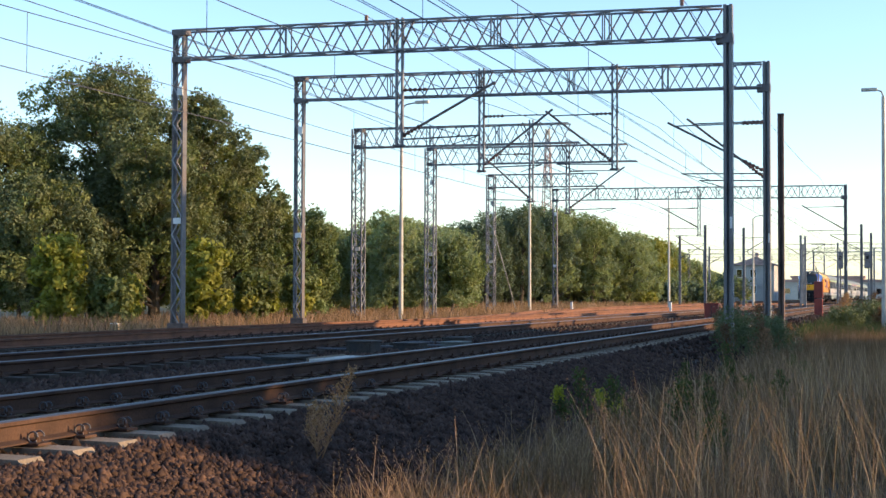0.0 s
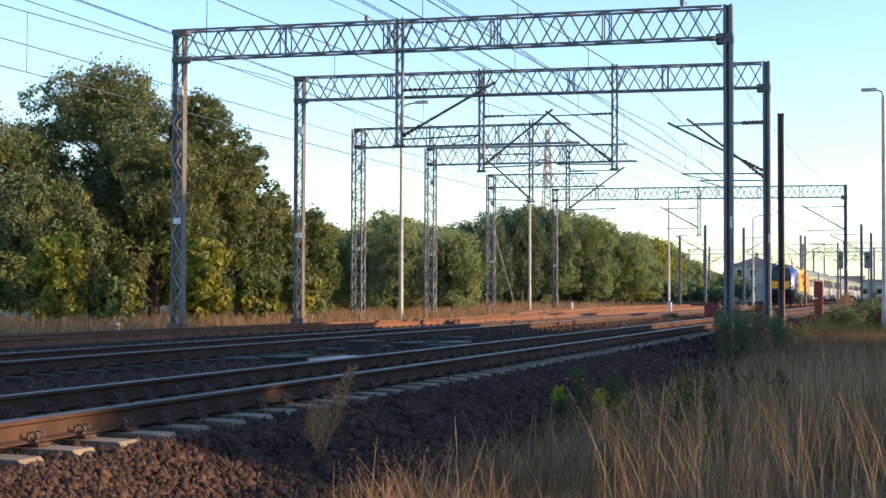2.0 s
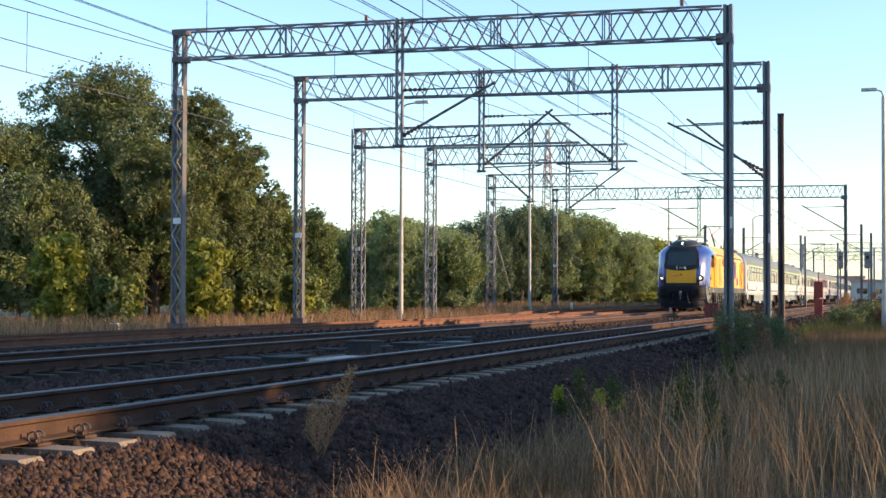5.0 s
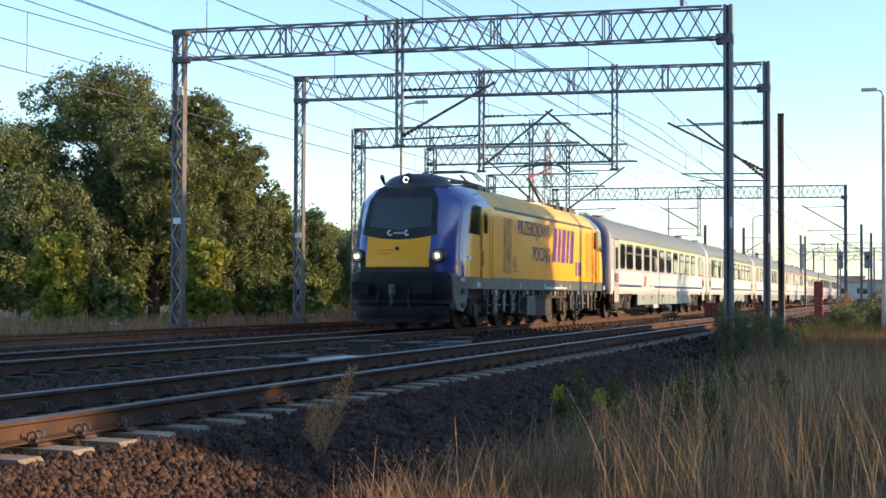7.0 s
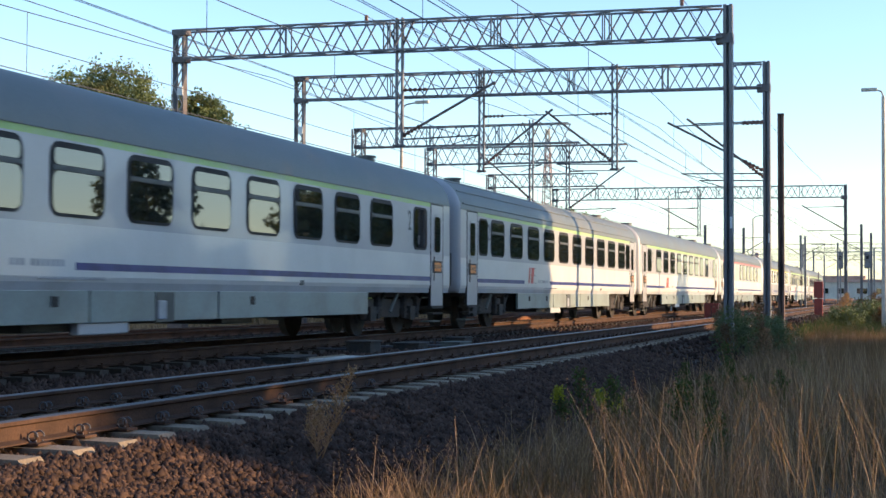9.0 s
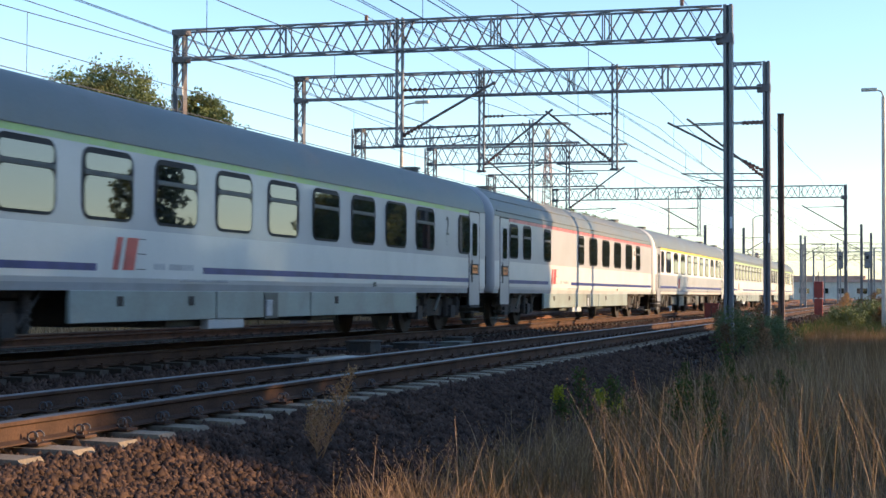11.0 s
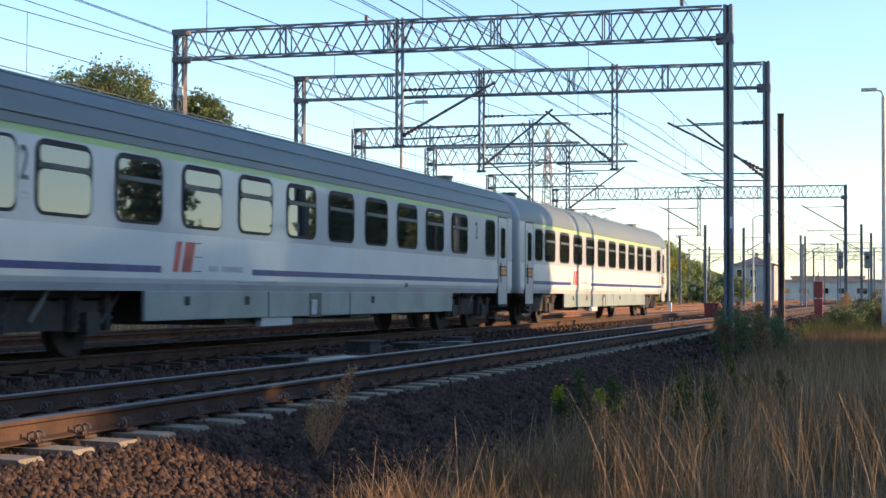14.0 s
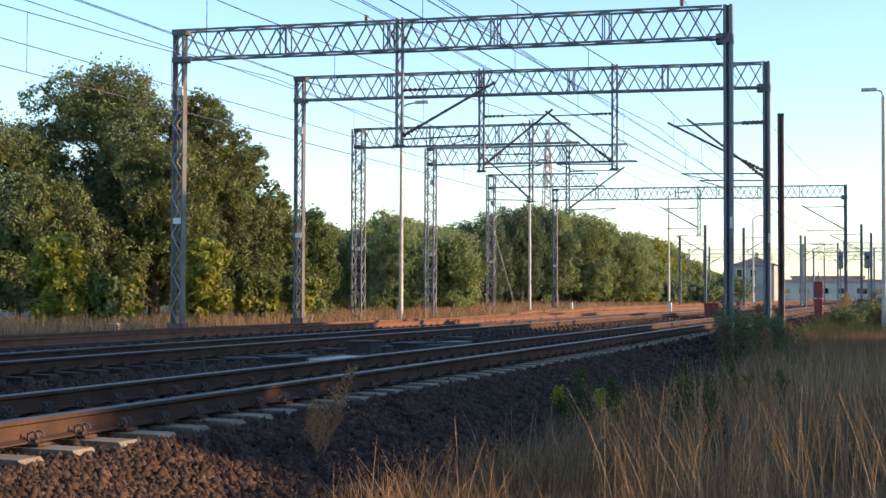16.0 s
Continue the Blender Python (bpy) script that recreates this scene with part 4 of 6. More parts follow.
    for k in range(7):
        e = k / 6
        rings.append([bm.verts.new((math.cos(math.pi * i / 12) * 0.92 * math.cos(e * math.pi / 2) ** 0.6 if k < 6 else 0.0,
                                    1.75 - (1.05 if k < 6 else 0.0) * math.sin(math.pi * i / 12) * math.cos(e * math.pi / 2) ** 0.6,
                                    3.47 + 0.47 * math.sin(e * math.pi / 2))) for i in range(13)])
    for ra, rb in zip(rings, rings[1:]):
        for i in range(12):
            bm.faces.new((ra[i], ra[i + 1], rb[i + 1], rb[i]))
    bm.faces.new([r[0] for r in rings] + [r[-1] for r in reversed(rings[:-1])])
    bmesh.ops.remove_doubles(bm, verts=bm.verts, dist=0.0005)
    h = part("roof_hood", bm, M_HOOD, c, "dark green-grey hood over the cab", smooth=True)
    part("headlamp_housing", disc(bmesh.new(), (0.0, 0.86, 3.76), (0, 1, 0.25), 0.13, 0.22, 18), M_RUBBER, h)
    part("headlamp", lamp_arc(0.0, 0.735, 3.73, 0.065, 0, 300, 0.012), M_LAMP, h, "lit white top lamp arc")
    part("horn", rod(bmesh.new(), (-0.7, 1.1, 3.66), (-0.7, 0.9, 3.84), 0.035, 8, 0.06), M_RUBBER, h)
    # wiper sign, nose lettering bars
    part("destination_sign", boxed(-0.13, 0.13, 0.17, 0.22, 2.36, 2.40), M_DECAL, c)
    for x in (-0.22, 0.22):
        part("marker_lamp", rounded_ring(x, 0.185, 2.385), M_WHITE, c, "small pale marker lamp")
    bm = boxed(-0.55, -0.1, 0.095, 0.115, 1.94, 1.98)
    part("lettering_bar", bm, M_SIGN_ORANGE, c)
    part("lettering_bar", boxed(-0.5, -0.16, 0.085, 0.11, 1.87, 1.90), M_SIGN_ORANGE, c)
    part("nose_badge", disc(bmesh.new(), (0.0, 0.10, 2.0), (0, 1, 0), 0.045, 0.05, 12), M_RUBBER, c)
    bm = rod(bmesh.new(), (0.12, 0.22, 2.47), (0.75, 0.30, 2.53), 0.012, 5)
    rod(bm, (-0.75, 0.30, 2.53), (-0.12, 0.22, 2.47), 0.012, 5)
    part("wiper", bm, M_RUBBER, c)
    for s in (-1, 1):
        bm = rod(bmesh.new(), (s * 1.36, 1.7, 1.5), (s * 1.42, 1.7, 1.9), 0.02, 6)
        part("grab_rail", bm, M_DECAL, c)
    # side: cab window, door, vents, roof strip
    X = 1.5
    for y0, s in ((2.25, 1), (LOCO_L - 2.25, -1)):
        a, b = sorted((y0, y0 + s * 0.75))
        d = part("cab_door", rounded_panel(bmesh.new(), X, a, b, 1.3, 3.12, 0.06, 0.012), M_YELLOW, c)
        bm = bmesh.new()
        for yy in (a, b):
            box(bm, X, X + 0.014, yy - 0.012, yy + 0.012, 1.3, 3.12)
        part("door_seal", bm, M_RUBBER, d)
        part("door_window", rounded_panel(bmesh.new(), X + 0.012, (a + b) / 2 - 0.17, (a + b) / 2 + 0.17, 2.45, 3.05, 0.08, 0.008), M_CAB_GLASS, d)
        part("handle", boxed(X + 0.01, X + 0.05, a + 0.08, a + 0.12, 1.6, 2.0), M_FRAME_GREY, d)
        bm = bmesh.new()
        for yy in (a - 0.09, b + 0.09):
            rod(bm, (X + 0.06, yy, 1.3), (X + 0.06, yy, 2.9), 0.018, 6)
        part("grab_rail", bm, M_YELLOW, d)
        a, b = sorted((y0 - s * 0.12, y0 - s * 0.95))
        bm = bmesh.new()
        pts = [(b, 2.38), (b, 3.12), (a + 0.3 * (1 if s > 0 else 0), 3.12), (a, 2.42)] if s > 0 else [(a, 2.38), (b, 2.42), (b - 0.3, 3.12), (a, 3.12)]
        f = [bm.verts.new((loco_width(y, z, LOCO_L) + 0.014, y, z)) for y, z in pts]
        bm.faces.new(f)
        part("cab_side_window", bm, M_CAB_GLASS, c)
    for y0, y1 in ((4.4, 5.2), (14.75, 15.5)):
        v = part("vent_panel", rounded_panel(bmesh.new(), X, y0, y1, 1.45, 2.95, 0.03, 0.004), M_VENT, c)
        for k in range(24):
            part("louvre", boxed(X + 0.004, X + 0.012, y0 + 0.03, y1 - 0.03, 1.49 + k * 0.06, 1.53 + k * 0.06), M_VENT, v)
    bm = boxed(X - 0.06, X + 0.015, 3.5, LOCO_L - 3.0, 3.12, 3.19)
    for k in range(6):
        box(bm, X - 0.03, X + 0.024, 4.0 + k * 1.8, 5.7 + k * 1.8, 3.135, 3.175)
    part("rain_strip", bm, M_FRAME_GREY, c)
    part("roof_hatch", boxed(-0.7, 0.7, 6.2, LOCO_L - 4.6, 3.64, 3.78, 0.05), M_ROOF_TAN, c, "yellow roof hatches")
    for y in (4.3, 5.0, 13.4, 14.4, 15.3):
        part("roof_equipment", boxed(-0.8, 0.8, y, y + 0.55, 3.64, 3.86, 0.05), M_FRAME_GREY, c)
    # pantographs: the front one folded, the rear one raised
    for y0, up, s in ((4.7, False, 1), (14.1, True, -1)):
        bm = bmesh.new()
        zb = 4.02 if up else 3.92
        for x in (-0.5, 0.5):
            rod(bm, (x, y0 - 0.7, zb), (x, y0 + 0.9, zb), 0.03, 6)
            for yy in (y0 - 0.6, y0 + 0.8):
                insulator(bm, (x, yy, 3.64), (x, yy, zb - 0.01), 0.06)
        base = part("pantograph_base", bm, M_STEEL_DARK, c)
        bm = bmesh.new()
        knee = Vector((0, y0 + s * 1.25, 4.68)) if up else Vector((0, y0 + s * 1.3, 4.05))
        head_p = Vector((0, y0 - s * 0.25, 5.23)) if up else Vector((0, y0 - s * 0.5, 4.16))
        rod(bm, (0, y0 - s * 0.3, zb + 0.02), knee, 0.055, 8)
        rod(bm, (0.25, y0, zb + 0.02), knee + Vector((0.05, 0, -0.08)), 0.02, 6)
        part("lower_arm", bm, M_STEEL_DARK, base)
        bm = bmesh.new()
        for x in (-0.35, 0.35):
            rod(bm, knee, head_p + Vector((x, 0, -0.06)), 0.03, 6)
        part("upper_arm", bm, M_PINK, base, "red pantograph arm")
        bm = bmesh.new()
        for o in (-0.2, 0.2):
            path_tube(bm, [head_p + Vector(v) for v in ((-0.95, o, -0.24), (-0.72, o, -0.02), (-0.45, o, 0.04), (0.45, o, 0.04), (0.72, o, -0.02), (0.95, o, -0.24))], 0.024, 6)
        part("collector_head", bm, M_STEEL_DARK, base)
    # writing on the side: words, and the emblem as plain bars
    def on_side(y, z):
        return Matrix(((0, 0, 1, X + 0.008), (1, 0, 0, y), (0, 1, 0, z), (0, 0, 0, 1)))
    lettering("side_lettering", "PRZEBOJOWY", 0.58, M_PURPLE, c, on_side(5.85, 2.58), label="violet words on the yellow side")
    lettering("side_lettering", "POCIĄG", 0.58, M_PURPLE, c, on_side(7.5, 1.88), label="violet words on the yellow side")
    bm = bmesh.new()
    def slab(pts):
        bm.faces.new([bm.verts.new((X + 0.005, y, z)) for y, z in pts])
    y = 9.9
    for k, w in ((0.0, 0.5), (0.66, 0.36), (1.18, 0.5), (1.84, 0.36), (2.36, 0.5)):
        slab([(y + k, 1.88), (y + k + w, 1.88), (y + k + w + 0.2, 2.94), (y + k + 0.2, 2.94)])
    part("emblem", bm, M_PURPLE, c, "large violet emblem of slanted bars")
    bm = boxed(X, X + 0.005, 13.1, 13.35, 1.5, 1.95)
    box(bm, X, X + 0.005, 13.5, 13.95, 1.5, 1.95)
    part("emblem", bm, M_PURPLE, c)
    bm = bmesh.new()
    for k in range(16):
        box(bm, X, X + 0.004, 9.2 + k * 0.17, 9.32 + k * 0.17, 1.06, 1.12)
    part("lettering_bar", bm, M_WHITE, c)
    bm = boxed(X, X + 0.003, 5.35, 5.75, 1.62, 1.95)
    box(bm, X, X + 0.003, 5.35, 5.95, 1.5, 1.56)
    part("emblem", bm, M_FADED, c, "faded red emblem on the yellow side")
    # running gear
    bm = boxed(-1.3, 1.3, 1.2, LOCO_L - 1.2, 0.78, 1.02)
    box(bm, -1.25, 1.25, 8.4, 10.9, 0.25, 0.8, 0.04)
    part("underframe", bm, M_BOGIE, c)
    part("battery_box", boxed(1.1, 1.32, 7.6, 8.6, 0.28, 0.85, 0.03), M_GEAR, c)
    for yc in (4.4, LOCO_L - 4.4):
        bogie_parts(c, yc, 1.9, 0.58, 3, 1.12)
    for y in (3.0, 3.6, 5.4, 6.2, 13.0, 13.9, 15.8, 16.4):
        bm = boxed(1.36, 1.44, y, y + 0.12, 0.35, 1.0)
        for k in range(2):
            box(bm, 1.2, 1.46, y - 0.14, y + 0.26, 0.38 + 0.3 * k, 0.42 + 0.3 * k)
        part("footstep", bm, M_BOGIE, c)
    for y, w in ((8.9, 0.16), (11.0, 0.2), (12.3, 0.12), (14.6, 0.1), (17.55, 0.3), (1.9, 0.3), (6.1, 0.12)):
        part("sill_plate", boxed(1.499, 1.508, y, y + w, 1.07, 1.2), M_DECAL, c, "small pale plate")
    for y in (3.1, 3.95, 4.8, 5.7, 12.9, 13.8, 14.65, 15.5):
        bm = bmesh.new()
        side = [(y - 0.2, 1.02), (y + 0.2, 1.02), (y + 0.12, 0.7), (y + 0.1, 0.42), (y - 0.08, 0.42), (y - 0.12, 0.7)]
        f = [bm.verts.new((1.34, p, z)) for p, z in side]
        k = [bm.verts.new((1.41, p, z)) for p, z in side]
        bm.faces.new(f[::-1])
        bm.faces.new(k)
        for i in range(6):
            bm.faces.new((f[i], f[(i + 1) % 6], k[(i + 1) % 6], k[i]))
        part("bogie_bracket", bm, M_GEAR if int(y) % 2 else M_FRAME_GREY, c)
        part("brake_link", rod(bmesh.new(), (1.36, y + 0.1, 0.62), (1.36, y + 0.62, 0.6), 0.03, 6), M_GEAR, c)
    # small boxes, plates and sand pipes hung under the sill
    for k in range(22):
        y = 2.6 + k * 0.64 + 0.17 * math.sin(k * 2.3)
        part("sill_fitting", boxed(1.42, 1.47, y, y + 0.1 + 0.05 * (k % 3), 0.86 + 0.03 * (k % 2), 1.0, 0.01), M_DECAL if k % 5 == 2 else M_GEAR, c)
    for y in (2.7, 5.9, 12.6, 16.0):
        part("sand_pipe", path_tube(bmesh.new(), [(1.2, y, 0.9), (1.25, y + 0.05, 0.6), (1.0, y + 0.2, 0.3), (0.8, y + 0.25, 0.1)], 0.025, 6), M_GEAR, c)
    return c


loco = build_loco()
GAPS = [0.0, 26.5, 51.2, 77.0, 102.2, 127.4, 153.9, 180.4]
LIME_LABEL = "light grey coach with a lime stripe, second class"


def row(start, pitch, n, w=1.33):
    return [(start + pitch * i, start + pitch * i + w) for i in range(n)]


BAR = [(3.38, 4.31), (5.83, 6.74), (10.57, 11.46), (12.28, 13.63), (14.45, 15.78), (16.61, 17.94), (18.90, 20.25), (21.11, 22.05)]
KINDS = [(LIME_LABEL, M_LIME, "second", row(3.42, 1.922, 10), (2.16, 3.09), (23.41, 24.34), (6.78, 7.17, 9.82), M_END, (3.11, 23.05)),
         (LIME_LABEL, M_LIME, "second_old", row(3.1, 1.925, 10), (2.0, 2.8), (21.95, 22.7), (6.6, 7.0, 9.7), M_GREY_MID, (2.82,)),
         (LIME_LABEL, M_LIME, "second", row(4.27, 1.945, 9), (2.16, 3.09), (23.03, 23.99), (6.6, 7.0, 9.7), M_GREY_MID, (3.3, 22.05)),
         ("light grey dining coach with a red stripe", M_STRIPE_RED, "diner", BAR, (1.95, 2.84), (0, 0), (6.4, 6.77, 9.5), M_GREY_MID, ()),
         ("light grey coach with a yellow stripe, first class", M_STRIPE_YEL, "first", row(3.46, 2.155, 9), (2.07, 2.83), (22.4, 23.15), (6.52, 6.85, 9.63), M_GREY_BODY, (2.98, 22.1)),
         (LIME_LABEL, M_LIME, "second_old", row(3.17, 1.925, 10), (1.95, 2.77), (23.4, 24.3), (6.4, 6.75, 9.5), M_GREY_MID, (2.82, 22.5)),
         ("last light grey coach with a lime stripe", M_LIME, "second", row(3.30, 1.93, 10), (2.1, 3.0), (23.41, 24.34), (6.81, 7.11, 9.87), M_GREY_MID, (3.02, 23.0))]
coaches = [coach(k[0], GAPS[i + 1] - GAPS[i], *k[1:], 70 + i) for i, k in enumerate(KINDS)]


# ---- trees ----
def fast_mesh(name, verts, quads, material, parent=None, label="", mats=None):
    """A mesh of quads from arrays."""
    me = bpy.data.meshes.new(name)
    v, q = np.asarray(verts, dtype=np.float32), np.asarray(quads, dtype=np.int32)
    me.vertices.add(len(v))
    me.vertices.foreach_set("co", v.ravel())
    k = q.shape[1]
    me.loops.add(q.size)
    me.loops.foreach_set("vertex_index", q.ravel())
    me.polygons.add(len(q))
    me.polygons.foreach_set("loop_start", np.arange(0, q.size, k, dtype=np.int32))
    me.polygons.foreach_set("loop_total", np.full(len(q), k, dtype=np.int32))
    for m in (material if isinstance(material, (list, tuple)) else [material]):
        me.materials.append(m)
    if mats is not None:
        me.polygons.foreach_set("material_index", np.asarray(mats, dtype=np.int32))
    me.update(calc_edges=True)
    ob = new(name, me)
    ob.parent = parent
    if label:
        tagged(ob, label)
    return ob


def leaf_quads(rng, pts, out, size):
    """A folded diamond leaf at each point, turned at random but leaning outwards."""
    n = len(pts)
    nrm = out * 0.8 + rng.normal(0, 0.7, (n, 3)) + np.array([0, 0, 0.25])
    nrm /= np.linalg.norm(nrm, axis=1, keepdims=True) + 1e-6
    r = rng.normal(0, 1, (n, 3))
    a = np.cross(nrm, r)
    a /= np.linalg.norm(a, axis=1, keepdims=True) + 1e-6
    b = np.cross(nrm, a)
    s = (size * rng.uniform(0.55, 1.35, n))[:, None]
    v = np.empty((n, 4, 3))
    v[:, 0], v[:, 1] = pts - a * s, pts - b * s * 0.55 + nrm * s * 0.15
    v[:, 2], v[:, 3] = pts + a * s, pts + b * s * 0.55 + nrm * s * 0.15
    return v.reshape(-1, 3), np.arange(n * 4).reshape(-1, 4)


def tree(name, label, x, y, z, h, r, leaf, seed, leaves=9000, size=0.13, low=0.12, lobes=26, trunk=0.22, group="", alt=None, narrow=1.0):
    """A tapered trunk with limbs, and a crown of many small leaves gathered in uneven clumps."""
    rng = np.random.default_rng(seed)
    t = thing(name, label, "tree" if name != "shrub" else "shrub", pose(x, y, z), group)
    bm = bmesh.new()
    top = Vector((rng.normal(0, 0.15), rng.normal(0, 0.15), h * 0.62))
    rod(bm, (0, 0, -0.2), top * 0.45, trunk, 8, trunk * 0.7)
    rod(bm, top * 0.45, top, trunk * 0.7, 7, trunk * 0.25)
    cs, rs = [], []
    for i in range(lobes):
        k = (i + 0.5) / lobes
        u = 1 - 2 * k
        a = i * 2.399 + rng.uniform(-0.5, 0.5)
        rad = r * rng.uniform(0.22, 0.42) * (30 / max(30, lobes)) ** 0.3
        d = rng.uniform(0.62, 1.0) if i % 4 else rng.uniform(0.2, 0.6)
        w = math.sqrt(max(0.0, 1 - u ** 3)) if u > 0 else (1 - 0.25 * u * u)
        zc, zr = h * (1 + low) / 2, h * (1 - low) / 2
        c = np.array([math.cos(a) * (r - rad) * w * d * narrow * 1.15, math.sin(a) * (r - rad) * w * d * narrow * 1.15, zc + (zr - rad * 0.8) * u * (0.6 + 0.4 * d)])
        zz = c[2]
        cs.append(c)
        rs.append(rad)
        if i % 2 == 0:
            st = top * min(0.95, max(0.15, (zz / h - 0.12) / 0.62))
            rod(bm, st, Vector(c), trunk * 0.28, 5, trunk * 0.07)
    part("trunk", bm, M_BARK, t)
    cs, rs = np.array(cs), np.array(rs)
    pick = rng.choice(lobes, leaves, p=rs ** 2 / (rs ** 2).sum())
    d = rng.normal(0, 1, (leaves, 3))
    d /= np.linalg.norm(d, axis=1, keepdims=True)
    shell_r = rng.uniform(0.55, 1.12, leaves) ** 0.6
    # clumps: leaves drawn together round twig tips
    tips = rng.normal(0, 1, (lobes * 36, 3))
    tips /= np.linalg.norm(tips, axis=1, keepdims=True)
    tip = tips[(pick * 36 + rng.integers(0, 36, leaves))]
    d = d * 0.38 + tip
    d /= np.linalg.norm(d, axis=1, keepdims=True)
    pts = cs[pick] + d * (rs[pick] * shell_r)[:, None] * np.array([1, 1, 0.85])
    # young shoots that stand out of the clumps
    shoot = (rng.uniform(0, 1, leaves) < 0.16)[:, None]
    pts = pts + shoot * (tip * 0.6 + np.array([0, 0, 0.5])) * (rs[pick] * rng.uniform(0.1, 0.55, leaves))[:, None]
    pts[:, 2] = np.maximum(pts[:, 2], 0.05)
    v, q = leaf_quads(rng, pts, d, size)
    mats = None
    m = leaf
    if alt is not None:
        m = [leaf, alt]
        mats = (rng.uniform(0, 1, lobes) < 0.3).astype(int)[pick]
    fast_mesh("crown", v, q, m, t, mats=mats)
    return t


GB = "broad-leaved trees beyond the tracks"
for i, (x, y, h, r, lf, n) in enumerate((
        (-32.4, 53.5, 11.5, 3.9, M_LEAF_DARK, 36000), (-28.8, 54.9, 10.5, 2.3, M_LEAF_DARK, 19000), (-35.6, 50.0, 8.9, 3.9, M_LEAF_DARK, 26000), (-29.0, 51.6, 7.8, 2.8, M_LEAF_DARK, 20000),
        (-28.5, 58.4, 8.3, 2.0, M_LEAF_DARK, 14000), (-28.8, 62.7, 6.4, 1.6, M_LEAF_MID, 8000), (-32.0, 48.0, 6.2, 2.6, M_LEAF_DARK, 16000), (-29.9, 68.8, 6.0, 1.9, M_LEAF_MID, 8000))):
    tree("oak_tree", "dense dark green broad-leaved tree" if i != 5 else "smaller green tree at the edge of the copse", x, y, -0.4, h, r, lf, 11 + i, int(n * 2.6), 0.072, 0.04, 90, 0.28, GB, M_LEAF_MID)
for i, (x, y, h, r) in enumerate(((-28.6, 44.3, 3.7, 1.25), (-24.9, 48.2, 3.6, 1.15), (-25.5, 53.5, 2.4, 1.2), (-27.0, 45.0, 2.0, 1.1), (-25.4, 58.0, 2.4, 1.2))):
    tree("shrub", "sunlit yellow-green shrub at the wood's edge", x, y, -0.4, h, r, M_LEAF_YEL if i < 2 else M_LEAF_MID, 41 + i, 5500, 0.11, 0.0, 16, 0.06, "shrubs along the meadow", M_LEAF_YEL)
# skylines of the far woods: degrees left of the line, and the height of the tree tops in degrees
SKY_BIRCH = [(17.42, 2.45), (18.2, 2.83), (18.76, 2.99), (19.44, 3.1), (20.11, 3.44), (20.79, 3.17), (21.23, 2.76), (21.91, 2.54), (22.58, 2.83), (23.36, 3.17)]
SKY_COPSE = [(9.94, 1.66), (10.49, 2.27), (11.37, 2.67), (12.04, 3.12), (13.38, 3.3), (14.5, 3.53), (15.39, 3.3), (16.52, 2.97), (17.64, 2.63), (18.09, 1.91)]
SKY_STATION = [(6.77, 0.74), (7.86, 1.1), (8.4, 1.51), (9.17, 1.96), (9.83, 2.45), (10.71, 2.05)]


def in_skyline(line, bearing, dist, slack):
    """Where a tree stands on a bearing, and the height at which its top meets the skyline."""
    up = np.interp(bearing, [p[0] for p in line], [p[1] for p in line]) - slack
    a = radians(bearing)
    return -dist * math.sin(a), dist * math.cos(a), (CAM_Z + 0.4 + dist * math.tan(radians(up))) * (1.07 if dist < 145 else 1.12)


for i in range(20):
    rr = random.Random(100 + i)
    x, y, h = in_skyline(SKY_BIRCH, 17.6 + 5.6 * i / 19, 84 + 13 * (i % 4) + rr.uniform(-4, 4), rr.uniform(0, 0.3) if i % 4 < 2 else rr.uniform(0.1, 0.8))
    tree("birch_tree", "slender green tree paled by distance haze", x, y, -0.4, h, rr.uniform(1.7, 2.3), M_LEAF_FAR, 60 + i, 14000, 0.085, 0.03, 46, 0.12, "pale trees beyond the meadow", M_LEAF_MID if i % 3 == 0 else M_LEAF_FAR, 0.8)
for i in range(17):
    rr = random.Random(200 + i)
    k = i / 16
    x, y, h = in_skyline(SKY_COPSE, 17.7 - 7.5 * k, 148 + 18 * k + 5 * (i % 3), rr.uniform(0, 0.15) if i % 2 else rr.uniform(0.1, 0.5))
    # Leaf colour carries the copse's shaded half and its sunlit end.
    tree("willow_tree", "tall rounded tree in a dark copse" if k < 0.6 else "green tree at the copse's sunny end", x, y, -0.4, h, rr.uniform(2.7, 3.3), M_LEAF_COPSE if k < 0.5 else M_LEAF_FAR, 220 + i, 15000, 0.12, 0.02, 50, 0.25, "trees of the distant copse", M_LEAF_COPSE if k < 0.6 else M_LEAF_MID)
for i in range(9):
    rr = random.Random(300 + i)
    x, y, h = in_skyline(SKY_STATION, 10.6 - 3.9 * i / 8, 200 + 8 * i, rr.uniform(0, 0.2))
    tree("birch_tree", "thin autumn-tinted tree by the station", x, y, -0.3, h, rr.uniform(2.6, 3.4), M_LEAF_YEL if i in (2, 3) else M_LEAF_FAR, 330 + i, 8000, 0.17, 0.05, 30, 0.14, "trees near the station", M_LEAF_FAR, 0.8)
for i, (x, y) in enumerate(((-21, 165), (-24, 172), (-19.6, 185), (-18.5, 200))):
    tree("shrub", "low yellow-green bush beside the far tracks", x - 8, y, -0.3, 1.6, 1.9, M_LEAF_YEL, 360 + i, 1500, 0.16, 0.0, 12, 0.05, "bushes by the far tracks", M_LEAF_FAR)
